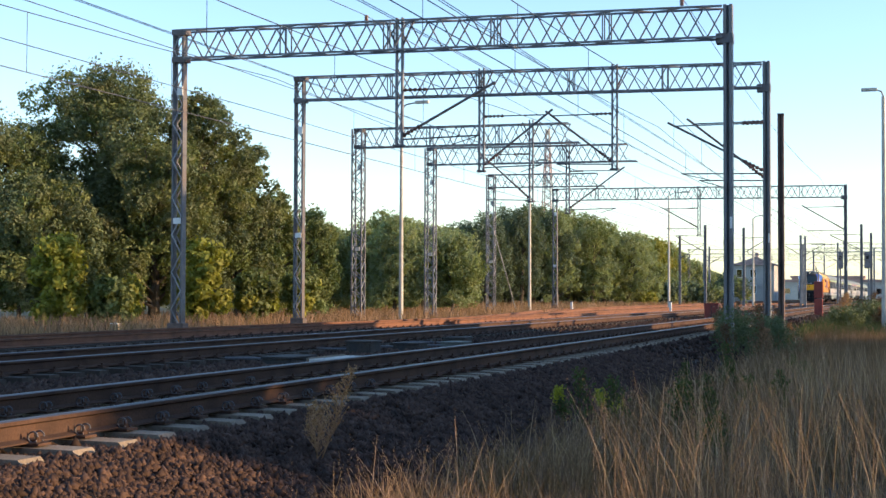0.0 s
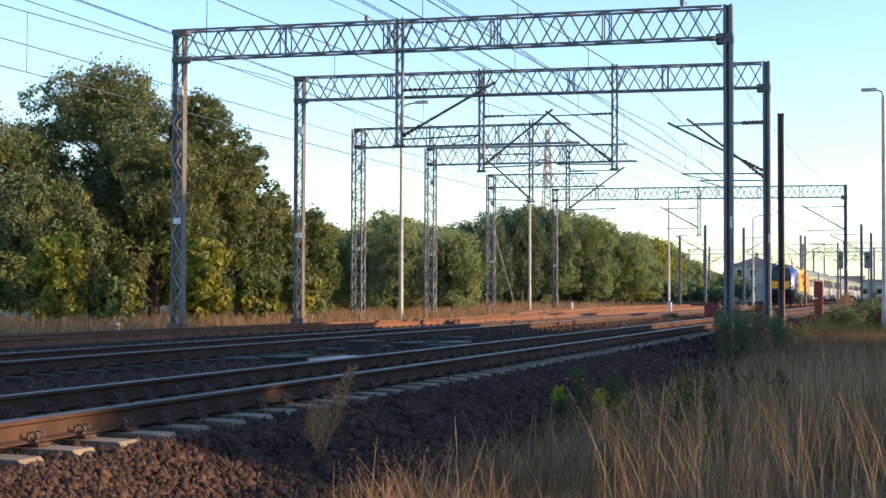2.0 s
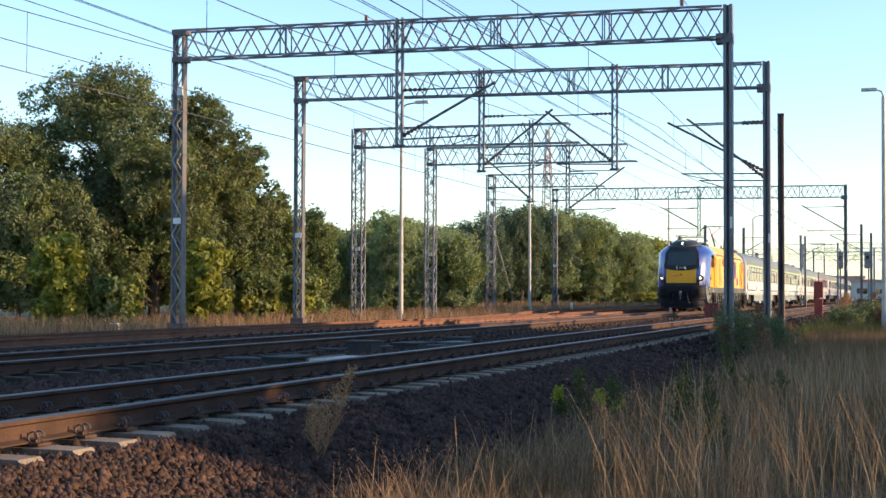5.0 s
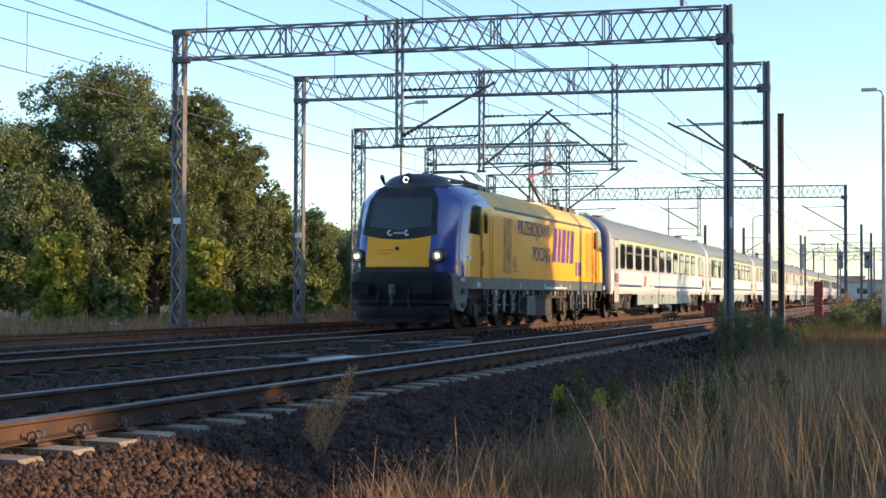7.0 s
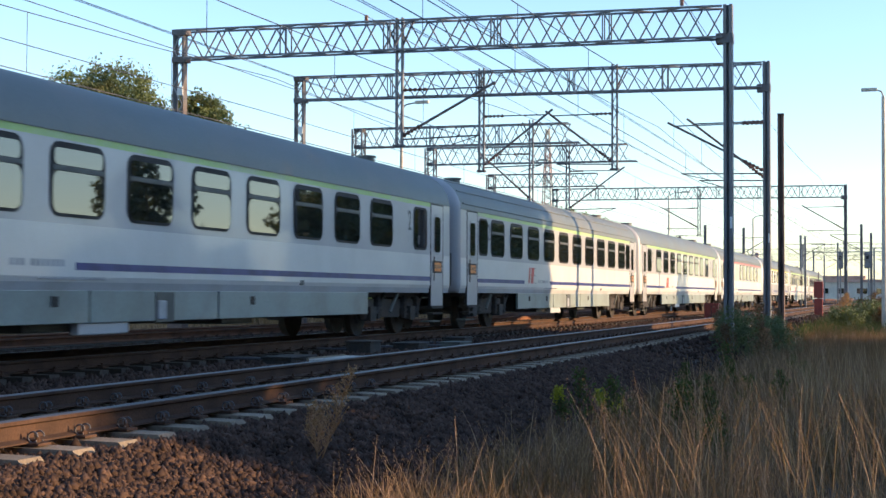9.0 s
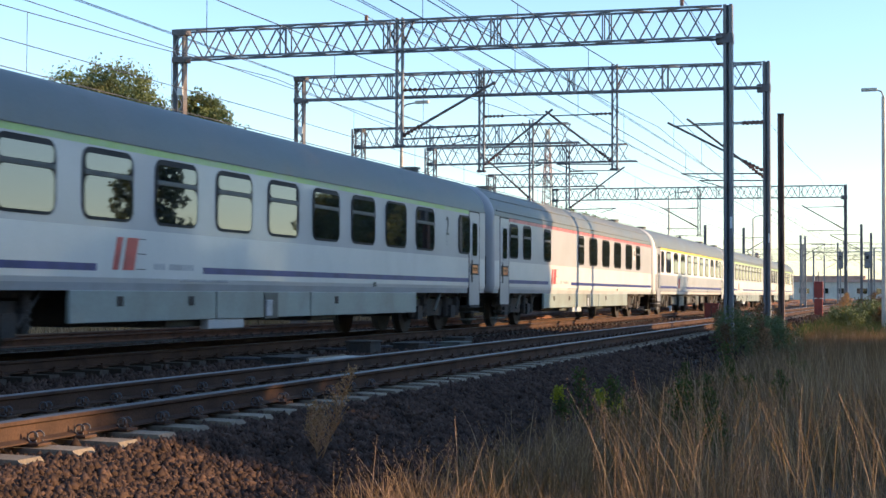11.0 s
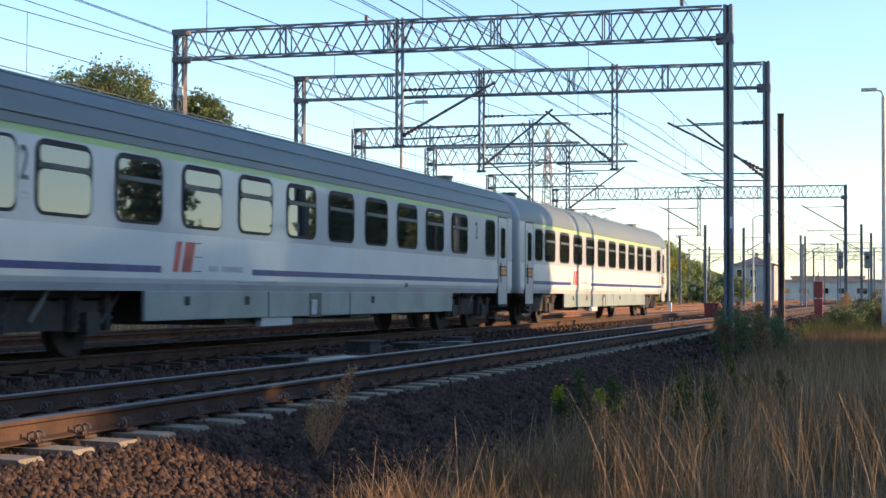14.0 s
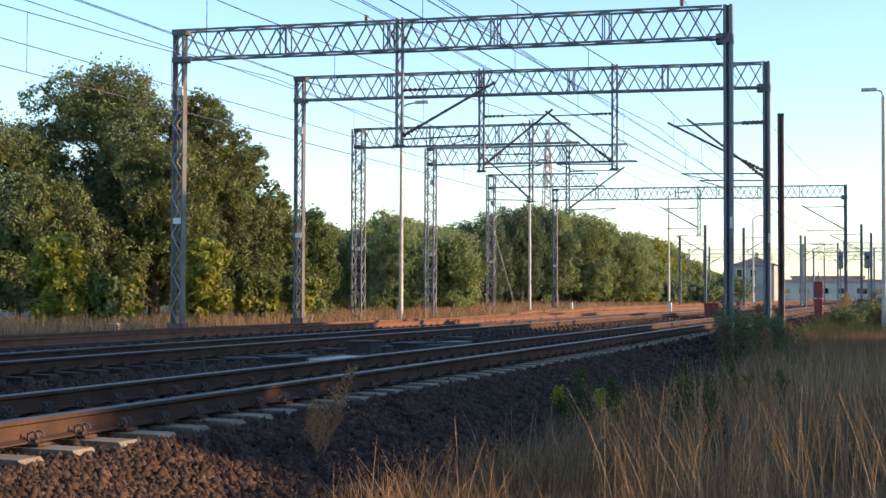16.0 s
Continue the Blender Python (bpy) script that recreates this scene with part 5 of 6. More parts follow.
for i in range(9):
    rr = random.Random(500 + i)
    tree("shrub", "dense thicket bush behind the copse", -43 + 1.3 * i + rr.uniform(-1, 1), 56 + 4.5 * i, -0.4, rr.uniform(4.5, 6.0), 3.4, M_LEAF_DARK if i < 5 else M_LEAF_FAR, 520 + i, 6000, 0.16, 0.0, 24, 0.12, "thicket bushes", M_LEAF_MID)
for i in range(10):
    rr = random.Random(560 + i)
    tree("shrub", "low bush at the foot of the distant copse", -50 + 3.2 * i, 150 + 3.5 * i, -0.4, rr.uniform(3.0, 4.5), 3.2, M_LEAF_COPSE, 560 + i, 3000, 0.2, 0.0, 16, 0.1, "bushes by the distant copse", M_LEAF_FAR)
# unseen trees behind the viewer's sunny-side shoulder, added to shade the foreground
SHADE = [(23, -6 - 7 * k, 15.0, 4.8) for k in range(5)] + [(24, 2.0, 14.5, 4.4), (23, 7.6, 13.0, 3.4), (22.5, 18.9, 15.5, 4.3), (21.5, 26.5, 15.5, 4.8), (22.5, 34.5, 15.0, 4.6), (22, 40.0, 15.0, 4.6), (22, 45.3, 15.0, 4.3), (29, 25, 15, 5), (29, 33, 15, 5), (30, 41, 15, 5), (31, -2, 15, 5)]
# More out of view behind the viewer, added to block sky light.
SHADE += [(8.0, -14.0, 12.0, 4.5), (0.0, -17.0, 12.0, 4.5), (15, -11, 13, 4.5)]
# Out-of-view trees along the line, added for window reflections and patchy shade.
SHADE += [(22, 75.9, 10.5, 2.5), (32, 66, 6, 3), (34, 90, 5.5, 3), (33, 99, 6, 3), (33, 108, 6, 3), (25, 131, 11, 2.2), (24, 149, 11, 2.4)] + [(60 + (k % 2) * 5, 196 + 9 * k, 18.0 + k % 3, 6.0) for k in range(34)]
for i, (x, y, h, r) in enumerate(SHADE):
    tree("unseen_tree", "unseen tall leafy tree, there for shade and reflections", x, y, -0.8, h, r, M_LEAF_MID if y < 60 else M_LEAF_COPSE, 400 + i, (19000 if 14 < y < 50 else 13000) if y < 60 else 4500, 0.24 if y < 180 else 0.5, 0.02, 32, 0.25, "trees on the sunny side")
# Shrubs out of view, added to trim the pool of sun on the ballast.
for i, (x, y, h, r) in enumerate(((6.0, 10.4, 2.35, 1.3), (6.1, 12.3, 2.85, 1.4), (6.0, 14.3, 3.35, 1.5), (6.3, 16.4, 3.5, 1.5))):
    tree("shrub", "unseen leafy shrub added to block sunlight", x, y, -0.8, h, r, M_LEAF_MID, 520 + i, 3500, 0.11, 0.0, 18, 0.05, "shrubs on the bank")
# A second unseen row, added to keep sun off the far verge.
for i, (x, y, h, r) in enumerate(((3.6, 46.5, 2.1, 1.6), (3.9, 50.0, 2.3, 1.7), (3.7, 58.0, 2.2, 1.6), (4.0, 62.0, 2.4, 1.8), (4.1, 66.5, 2.3, 1.8), (4.3, 77.0, 2.3, 1.8), (4.2, 82.0, 2.4, 1.8))):
    tree("shrub", "unseen leafy shrub added to block sunlight", x, y, -0.85, h, r, M_LEAF_MID, 540 + i, 3000, 0.12, 0.0, 18, 0.05, "shrubs on the bank")
for i, (x, y, h, r) in enumerate(((-4.05, 35.9, 1.45, 0.75), (-3.35, 37.2, 1.3, 0.8), (-4.6, 39.0, 1.1, 0.6), (-3.7, 41.0, 1.2, 0.7))):
    tree("shrub", "low dull-green bush round the portal leg", x, y, ground_z(x, y) - 0.05, h, r, M_BUSH, 560 + i, 3800, 0.028, 0.0, 20, 0.02, "bushes by the line")
for i, (x, y, h, r) in enumerate(((-2.7, 63.0, 1.3, 1.0), (-1.9, 66.5, 1.6, 1.2), (-1.3, 70.5, 1.5, 1.2))):
    tree("shrub", "green bush in the rough grass", x, y, ground_z(x, y) - 0.05, h, r, M_BUSH, 570 + i, 3000, 0.05, 0.0, 20, 0.02, "bushes by the line")


# ---- grass and weeds ----
def blades(name, label, rng, pts, height, width, material, lean=0.35, seg=3, mats=None, wind=(0.0, 0.0)):
    """One object of many bent, tapering grass blades."""
    n = len(pts)
    h = height * rng.uniform(0.45, 1.15, n)
    a = rng.uniform(0, 2 * math.pi, n)
    l = h * rng.uniform(0.05, lean * 2, n)
    dx, dy = np.cos(a) * l + wind[0] * h, np.sin(a) * l + wind[1] * h
    fa = rng.uniform(0, 2 * math.pi, n)
    wx, wy = np.cos(fa), np.sin(fa)
    v = np.empty((n, (seg + 1) * 2, 3))
    for k in range(seg + 1):
        t = k / seg
        w = width * (1 - t * 0.85) * rng.uniform(0.7, 1.3, n) * 0.5
        cx, cy, cz = pts[:, 0] + dx * t * t, pts[:, 1] + dy * t * t, pts[:, 2] + h * (t - 0.12 * t * t * (l / h))
        v[:, k * 2] = np.stack([cx - wx * w, cy - wy * w, cz], 1)
        v[:, k * 2 + 1] = np.stack([cx + wx * w, cy + wy * w, cz], 1)
    base = np.arange(n)[:, None] * (seg + 1) * 2
    q = np.concatenate([base + np.array([[2 * k, 2 * k + 1, 2 * k + 3, 2 * k + 2]]) for k in range(seg)], 0)
    mm = None if mats is None else np.tile(mats, seg)
    ob = fast_mesh(name, v.reshape(-1, 3), q, material, mats=mm)
    return tagged(ob, label, "grass", kind="stuff"), np.stack([pts[:, 0] + dx, pts[:, 1] + dy, pts[:, 2] + h * 0.9], 1)


def scatter(rng, n, x0, x1, y0, y1, power=1.0, clump=0.0):
    x = rng.uniform(x0, x1, n)
    y = y0 + (y1 - y0) * rng.uniform(0, 1, n) ** power
    if clump:
        keep = np.array([noise.noise((a * 0.9, b * 0.5, 7.0)) > rng.uniform(-0.9, 0.35) * clump for a, b in zip(x, y)])
        x, y = x[keep], y[keep]
    z = np.array([ground_z(a, b) for a, b in zip(x, y)]) - 0.02
    return np.stack([x, y, z], 1)


rng = np.random.default_rng(5)
pts = scatter(rng, 80000, -3.5, 1.4, 6.5, 60, 1.8, 0.7)
blades("dry_grass", "tall dry straw-coloured grass on the verge", rng, pts, 0.50, 0.011, [M_STRAW, M_GRASS], 0.4, 3, (rng.uniform(0, 1, len(pts)) < np.clip(0.3 + (pts[:, 1] - 7) / 22, 0.4, 0.88)).astype(int))
low = scatter(rng, 750, -3.4, -1.9, 7.5, 30, 1.3, 0.7)
pts = scatter(rng, 4200, -1.8, 1.3, 8.2, 26, 1.2, 1.0)
ob, tips_low = blades("tall_grass", "knee-high seeding grass stems beside the ballast", rng, low, 0.72, 0.007, M_PALE_STRAW, 0.25, 4)
ob, tips = blades("tall_grass", "tall brown seeding grass stems", rng, pts, 1.08, 0.007, [M_PALE_STRAW, M_STRAW], 0.22, 5, (rng.uniform(0, 1, len(pts)) < 0.75).astype(int), (-0.06, 0.0))
tips = np.concatenate([tips_low, tips])
# feathery seed heads on the tall stems
k = 12
hp = np.repeat(tips, k, 0) + rng.normal(0, 1, (len(tips) * k, 3)) * np.array([0.004, 0.004, 0.07])
v, q = leaf_quads(rng, hp, rng.normal(0, 1, hp.shape), 0.0046)
tagged(fast_mesh("seed_heads", v, q, M_STRAW), "pale dry seed heads on grass stems", "grass", kind="stuff")
pts = scatter(rng, 26000, -4.2, 1.5, 55, 130, 1.2, 0.5)
blades("rough_grass", "rough grass along the line in the distance", rng, pts, 0.55, 0.03, [M_WEED, M_STRAW], 0.3, 2, (rng.uniform(0, 1, len(pts)) < 0.12).astype(int))
pts = scatter(rng, 420, -3.2, 0.9, 7.0, 26, 1.2, 0.6)
blades("bent_grass", "long bent pale grass stalks", rng, pts, 0.75, 0.009, [M_PALE_STRAW, M_STRAW], 0.7, 5, (rng.uniform(0, 1, len(pts)) < 0.5).astype(int))
pts = scatter(rng, 30000, -34, -20.2, 34, 100, 1.2, 0.5)
blades("meadow_grass", "sunlit dry grass at the edge of the wood", rng, pts, 0.62, 0.03, [M_STRAW, M_GRASS], 0.3, 2, (rng.uniform(0, 1, len(pts)) < 0.3).astype(int))
pts = scatter(rng, 22000, -52, -22, 95, 190, 1.0, 0.3)
blades("meadow_grass", "pale dry meadow grass in the distance", rng, pts, 0.7, 0.06, [M_STRAW, M_GRASS], 0.3, 2, (rng.uniform(0, 1, len(pts)) < 0.4).astype(int))
pts = scatter(rng, 2600, -19.4, -5.2, 12, 80, 1.0, 1.0)
blades("track_weeds", "thin weeds growing between the tracks", rng, pts, 0.12, 0.012, [M_STRAW, M_GRASS], 0.5, 2, (rng.uniform(0, 1, len(pts)) < 0.5).astype(int))


def weed(name, label, x, y, h, branches, stem_m, leaf_m, leaf_size, seed, spread=0.5, start=0.2, lean=(0.0, 0.0)):
    """A branched weed: a stem, side twigs and small leaves or seed tufts on them."""
    rg = np.random.default_rng(seed)
    w = thing(name, label, "weed", pose(x, y, ground_z(x, y)))
    bm = bmesh.new()
    bend = Vector((rg.uniform(-0.1, 0.1) + lean[0], rg.uniform(-0.1, 0.1) + lean[1], 1)).normalized()
    rod(bm, (0, 0, -0.05), bend * h, 0.007, 5, 0.003)
    cl = []
    for i in range(branches):
        t = start + (1 - start) * i / branches
        a = i * 2.4 + rg.uniform(-0.4, 0.4)
        ln = h * spread * (1.05 - t) * rg.uniform(0.6, 1.1) + 0.05
        p = bend * h * t
        e = p + Vector((math.cos(a) * ln * 0.62, math.sin(a) * ln * 0.62, ln * 0.85))
        if name == "dry_weed":
            part("twig", rod(bmesh.new(), p, e, 0.004, 4, 0.002), stem_m, w)
        else:
            rod(bm, p, e, 0.004, 4, 0.002)
        m = 11 if name == "dry_weed" else 16
        tt = rg.uniform(0.25, 1.05, (m, 1))
        cl.append(np.array(p) + (np.array(e) - np.array(p)) * tt + rg.normal(0, leaf_size * 0.9, (m, 3)))
    part("stem", bm, stem_m, w)
    c = np.concatenate(cl)
    v, q = leaf_quads(rg, c, rg.normal(0, 1, c.shape), leaf_size)
    fast_mesh("foliage", v, q, leaf_m, w)
    return w


weed("dry_weed", "tall dry brown weed with seed tufts beside the ballast", -4.66, 11.05, 0.80, 46, M_DRY, M_DRY, 0.012, 1, 0.34, 0.15, (0.34, 0.05))
weed("dry_weed", "dry brown weed at the foot of the ballast", -4.62, 10.9, 0.5, 26, M_DRY, M_DRY, 0.012, 2, 0.42, 0.1, (0.12, 0.0))
weed("dry_weed", "dry brown weed at the foot of the ballast", -4.74, 11.2, 0.42, 22, M_DRY, M_DRY, 0.012, 3, 0.42, 0.1, (-0.05, 0.0))
for i, (x, y, h) in enumerate(((-4.08, 17.0, 0.42), (-3.55, 17.2, 0.48), (-3.28, 16.8, 0.40))):
    weed("goldenrod", "green weed with yellow flower tops", x, y, h, 26, M_WEED, M_FLOWER, 0.016, 10 + i, 0.45, 0.5)
    weed("leafy_weed", "leafy green weed under the yellow flowers", x + 0.1, y - 0.1, h * 0.7, 24, M_GRASS, M_WEED, 0.018, 20 + i, 0.6, 0.1)
for i in range(16):
    rr = random.Random(700 + i)
    weed("leafy_weed", "leafy green weed on the verge", rr.uniform(-3.6, -1.2), rr.uniform(13, 30), rr.uniform(0.4, 0.8), 26, M_GRASS, M_WEED, 0.022, 30 + i, 0.5, 0.1)
for i in range(14):
    rr = random.Random(800 + i)
    weed("shrubby_weed", "tall green weeds round the portal leg", -4.3 + rr.uniform(-0.6, 1.2), 36.2 + rr.uniform(-2.5, 12), rr.uniform(0.7, 1.3), 44, M_GRASS, M_GRASS if i % 3 else M_STRAW, 0.022, 60 + i, 0.6, 0.05)
for i in range(12):
    rr = random.Random(900 + i)
    weed("shrubby_weed", "bushy weeds by the far line", rr.uniform(-3.9, -0.2), 64 + rr.uniform(0, 30), rr.uniform(0.9, 1.6), 44, M_GRASS, M_GRASS if i % 3 else M_STRAW, 0.04, 90 + i, 0.7, 0.05)


# ---- lamps, masts and the station beyond ----
def street_lamp(x, y, z0, h, reach, label, r=0.11):
    t = thing("street_lamp", label, "street lamp", pose(x, y, 0), "lamp posts")
    part("pole", rod(bmesh.new(), (0, 0, z0), (0, 0, h), r, 10, r * 0.6), M_POLE, t)
    part("arm", path_tube(bmesh.new(), [Vector((0, 0, h)), Vector((reach * 0.3, 0, h + 0.22)), Vector((reach, 0, h + 0.3))], 0.035, 6), M_STEEL, t)
    part("lamp_head", boxed(reach - 0.05, reach + 0.62 * (1 if reach > 0 else -1), -0.12, 0.12, h + 0.24, h + 0.38, 0.04) if reach > 0 else boxed(reach - 0.62, reach + 0.05, -0.12, 0.12, h + 0.24, h + 0.38, 0.04), M_POLE, t)


street_lamp(-22.3, 62.4, -0.3, 9.4, 0.7, "pale concrete lamp post beside the far track")
street_lamp(-24.3, 93.6, -0.3, 9.6, 0.7, "pale concrete lamp post beside the far track")
street_lamp(-19.5, 122.0, -0.3, 9.3, 1.2, "pale concrete lamp post by the far tracks")
street_lamp(-13.5, 132.0, -0.3, 7.8, 1.1, "slim lamp post by the far tracks")
street_lamp(-1.08, 64.8, -0.7, 9.5, -0.3, "grey lamp post beyond the verge", 0.13)


def pole(x, y, z0, z1, w, m, label, arm=0.0):
    t = thing("catenary_mast", label, "mast", pose(x, y, 0), "masts of the station yard")
    part("post", h_post(bmesh.new(), 0, 0, z0, z1, w, w, w / 3), m, t)
    if arm:
        bm = rod(bmesh.new(), (0, 0, z1 - 2.2), (arm, 0, z1 - 0.9), 0.035, 6)
        rod(bm, (0, 0, z1 - 0.9), (arm, 0, z1 - 0.85), 0.025, 6)
        part("arm", bm, M_STEEL_DARK, t)


for x, y, h, a in ((-15.9, 118, 6.6, -2.4), (-13.9, 128, 6.8, 2.2), (-4.0, 128.0, 7.0, -2.6), (-10.6, 150, 7.0, 2.4), (-10.3, 152, 7.0, -2.2), (-21.0, 138, 6.6, 2.3),
                   (-3.4, 136, 6.6, -2.5), (-12.2, 176, 7.0, 2.2), (-8.0, 172, 7.0, -2.2), (-24.0, 182, 7.0, 2.3), (-17.5, 190, 7.0, -2.2), (-9.2, 205, 7.2, 2.2), (-4.4, 190, 7.0, -2.4),
                   (-20.5, 220, 7.2, 2.2), (-13.0, 235, 7.2, 2.2), (-6.0, 225, 7.2, -2.2), (-28.5, 210, 7.2, 2.3), (-2.2, 215, 7.0, -2.2)):
    # Masts beyond 140 m take the paler steel in place of haze.
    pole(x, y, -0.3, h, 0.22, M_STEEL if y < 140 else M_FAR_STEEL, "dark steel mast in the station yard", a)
for i, (lx, rx, y) in enumerate(((-33, 0.0, 226.0), (-36, 2.0, 270.0))):
    p = portal("far portal across the station yard", lx, y, rx, y + 1.0, 8.0 + 0.15 * i, -0.2, -0.2, pitch=1.0)
# footbridge or signal gantry with cabinets
g = thing("signal_gantry", "grey signal gantry with dark signal boxes", "signal gantry")
# Deck, railing and legs get their haze from the paler steel.
part("deck", boxed(-13, 4.0, 205, 206.2, 6.84, 6.95, 0.01), M_FAR_STEEL, g)
bm = bmesh.new()
for i in range(21):
    angle_bar(bm, (-13 + i * 0.85, 205, 6.95), (-13 + i * 0.85, 205, 7.95), 0.05)
box(bm, -13, 4, 204.97, 205.03, 7.91, 7.99)
box(bm, -13, 4, 204.97, 205.03, 7.43, 7.49)
part("railing", bm, M_FAR_STEEL, g)
for x in (-12.8, 3.6):
    part("leg", boxed(x - 0.12, x + 0.12, 205.4, 205.8, -0.3, 6.84), M_FAR_STEEL, g)
for x in (-9.2, -5.6, -1.4):
    s = part("signal_head", boxed(x - 0.42, x + 0.42, 204.3, 204.9, 4.6, 6.9, 0.05), M_STEEL, g)
    part("signal_hood", boxed(x - 0.18, x + 0.18, 204.05, 204.3, 5.9, 6.3, 0.02), M_RUBBER, s)


def house(x0, x1, y0, y1, z0, h, roof, label):
    t = thing("station_house", label, "house")
    w = part("wall", boxed(x0, x1, y0, y1, z0, h), M_PLASTER, t)
    bm = bmesh.new()
    xm, ym, o = (x0 + x1) / 2, (y0 + y1) / 2, 0.5
    base = [bm.verts.new(p) for p in ((x0 - o, y0 - o, h), (x1 + o, y0 - o, h), (x1 + o, y1 + o, h), (x0 - o, y1 + o, h))]
    r1, r2 = bm.verts.new((xm, ym - (y1 - y0) * 0.12, h + roof)), bm.verts.new((xm, ym + (y1 - y0) * 0.12, h + roof))
    for f in ((base[0], base[1], r1), (base[1], base[2], r2, r1), (base[2], base[3], r2), (base[3], base[0], r1, r2), base[::-1]):
        bm.faces.new(f)
    ro = part("roof", bm, M_SLATE, t)
    part("chimney", boxed(xm - 0.3, xm + 0.3, ym, ym + 0.6, h + roof * 0.6, h + roof + 0.8), M_BRICK_FAR, ro)
    for k in range(3):
        for zz in (1.2, 4.0):
            xx = x0 + (x1 - x0) * (k + 0.5) / 3
            f = part("window", boxed(xx - 0.55, xx + 0.55, y0 - 0.06, y0 + 0.02, zz, zz + 1.5), M_WHITE, t)
            part("pane", boxed(xx - 0.45, xx + 0.45, y0 - 0.08, y0 - 0.06, zz + 0.1, zz + 1.4), M_WINDOW, f)


house(-30.0, -22.8, 258, 270, -0.4, 6.2, 1.6, "two-storey grey plastered house with a dark hipped roof")


def hall(x0, x1, y, z, h, m, label):
    t = thing("industrial_hall", label, "hall")
    part("wall", boxed(x0, x1, y, y + 20, -0.5, h), m, t)
    part("roof", boxed(x0 - 0.6, x1 + 0.6, y - 0.6, y + 20.6, h, h + 0.9), M_BRICK_FAR, t)
    n = int((x1 - x0) / 6)
    for i in range(n):
        xx = x0 + 6 * i + 1.5
        part("window", boxed(xx, xx + 3.2, y - 0.1, y + 0.05, h * 0.3, h * 0.62), M_WINDOW, t)


hall(-42, 10, 480, 0, 5.2, M_PALE_FAR, "long pale hall with a pinkish roof edge")
hall(-46, -18, 600, 0, 8, M_BRICK_FAR, "distant long brick-red hall building")
# far lattice tower, banded red and white, both paled to imitate haze
t = thing("lattice_tower", "distant red and white lattice tower", "tower")
for k in range(7):
    z0, z1 = k * 7.2, k * 7.2 + 7.2
    w0, w1 = 5.0 - 0.6 * k, 4.4 - 0.6 * k
    bm = bmesh.new()
    for sx in (-1, 1):
        for sy in (-1, 1):
            rod(bm, (-103 + sx * w0 / 2, 418 + sy * w0 / 2, z0), (-103 + sx * w1 / 2, 418 + sy * w1 / 2, z1), 0.22, 4)
    for sy in (-1, 1):
        for j in range(3):
            za, zb = z0 + 2.4 * j, z0 + 2.4 * j + 2.4
            rod(bm, (-103 - w0 / 2, 418 + sy * w0 / 2, za), (-103 + w0 / 2, 418 + sy * w0 / 2, zb), 0.12, 4)
            rod(bm, (-103 + w0 / 2, 418 + sy * w0 / 2, za), (-103 - w0 / 2, 418 + sy * w0 / 2, zb), 0.12, 4)
    part("tower_section", bm, M_BRICK_FAR if k % 2 else M_POLE, t)

# ---- small trackside things ----
t = thing("relay_cabinet", "squat faded red cabinet on short legs", "cabinet", pose(-9.3, 71.4, -0.24))
part("body", boxed(-0.34, 0.34, -0.25, 0.25, 0, 0.68, 0.03), M_RED, t)
part("lid", boxed(-0.37, 0.37, -0.28, 0.28, 0.68, 0.74, 0.02), M_RED, t)
part("door_seam", boxed(-0.015, 0.015, -0.262, -0.25, 0.06, 0.62), M_RUBBER, t)
t = thing("dwarf_signal", "tall faded red signal casing beside the line", "signal", pose(-5.2, 88, 0))
part("casing", boxed(-0.26, 0.26, -0.2, 0.2, 0.75, 1.72, 0.03), M_RED, t)
part("base_box", boxed(-0.24, 0.24, -0.2, 0.2, -0.3, 0.7, 0.03), M_RED, t)
part("neck", rod(bmesh.new(), (0, 0, 0.66), (0, 0, 0.78), 0.08, 8), M_STEEL_DARK, t)
part("mast_tip", rod(bmesh.new(), (0, 0, 1.72), (0, 0, 2.3), 0.03, 6), M_STEEL_DARK, t)


def point_machine(x, y, rz, label, m, w=0.55, l=0.75, h=0.28):
    t = thing("point_machine", label, "point machine", pose(x, y, -0.26, 0, 0, rz), "point machines and covers")
    part("housing", boxed(-w / 2, w / 2, -l / 2, l / 2, 0, h, 0.025), m, t)
    part("lid", boxed(-w / 2 - 0.02, w / 2 + 0.02, -l / 2 - 0.02, l / 2 + 0.02, h, h + 0.04, 0.012), m, t)
    part("drive_rod", rod(bmesh.new(), (-w / 2, 0, 0.08), (-w / 2 - 0.9, 0, 0.08), 0.025, 6), M_STEEL_DARK, t)


point_machine(-9.5, 30.3, 0, "dark steel point machine between the tracks", M_BOGIE, 0.5, 0.6, 0.17)
point_machine(-9.65, 27.6, 0, "dark steel point machine between the tracks", M_BOGIE, 0.55, 0.6, 0.13)
point_machine(-9.0, 28.6, 0, "grey point machine with a pale lid", M_GEAR, 0.4, 0.8, 0.13)
point_machine(-10.05, 26.0, 0, "dark steel point machine beside the switch", M_BOGIE, 0.5, 0.6, 0.21)
point_machine(-9.65, 21.6, 0, "flat dark cover beside the pale slab", M_BOGIE, 0.5, 1.0, 0.1)
t = thing("cable_trough_cover", "pale concrete cable cover lying in the ballast", "cover", pose(-9.0, 22.3, -0.25))
part("slab", boxed(-0.26, 0.26, -0.8, 0.8, 0, 0.08, 0.015), M_POLE, t)
part("edge_lip", boxed(-0.30, -0.265, -0.8, 0.8, 0, 0.1), M_CONCRETE, t)
t = thing("marker_block", "small pale concrete marker at the meadow's edge", "marker", pose(-24.6, 41.3, -0.42))
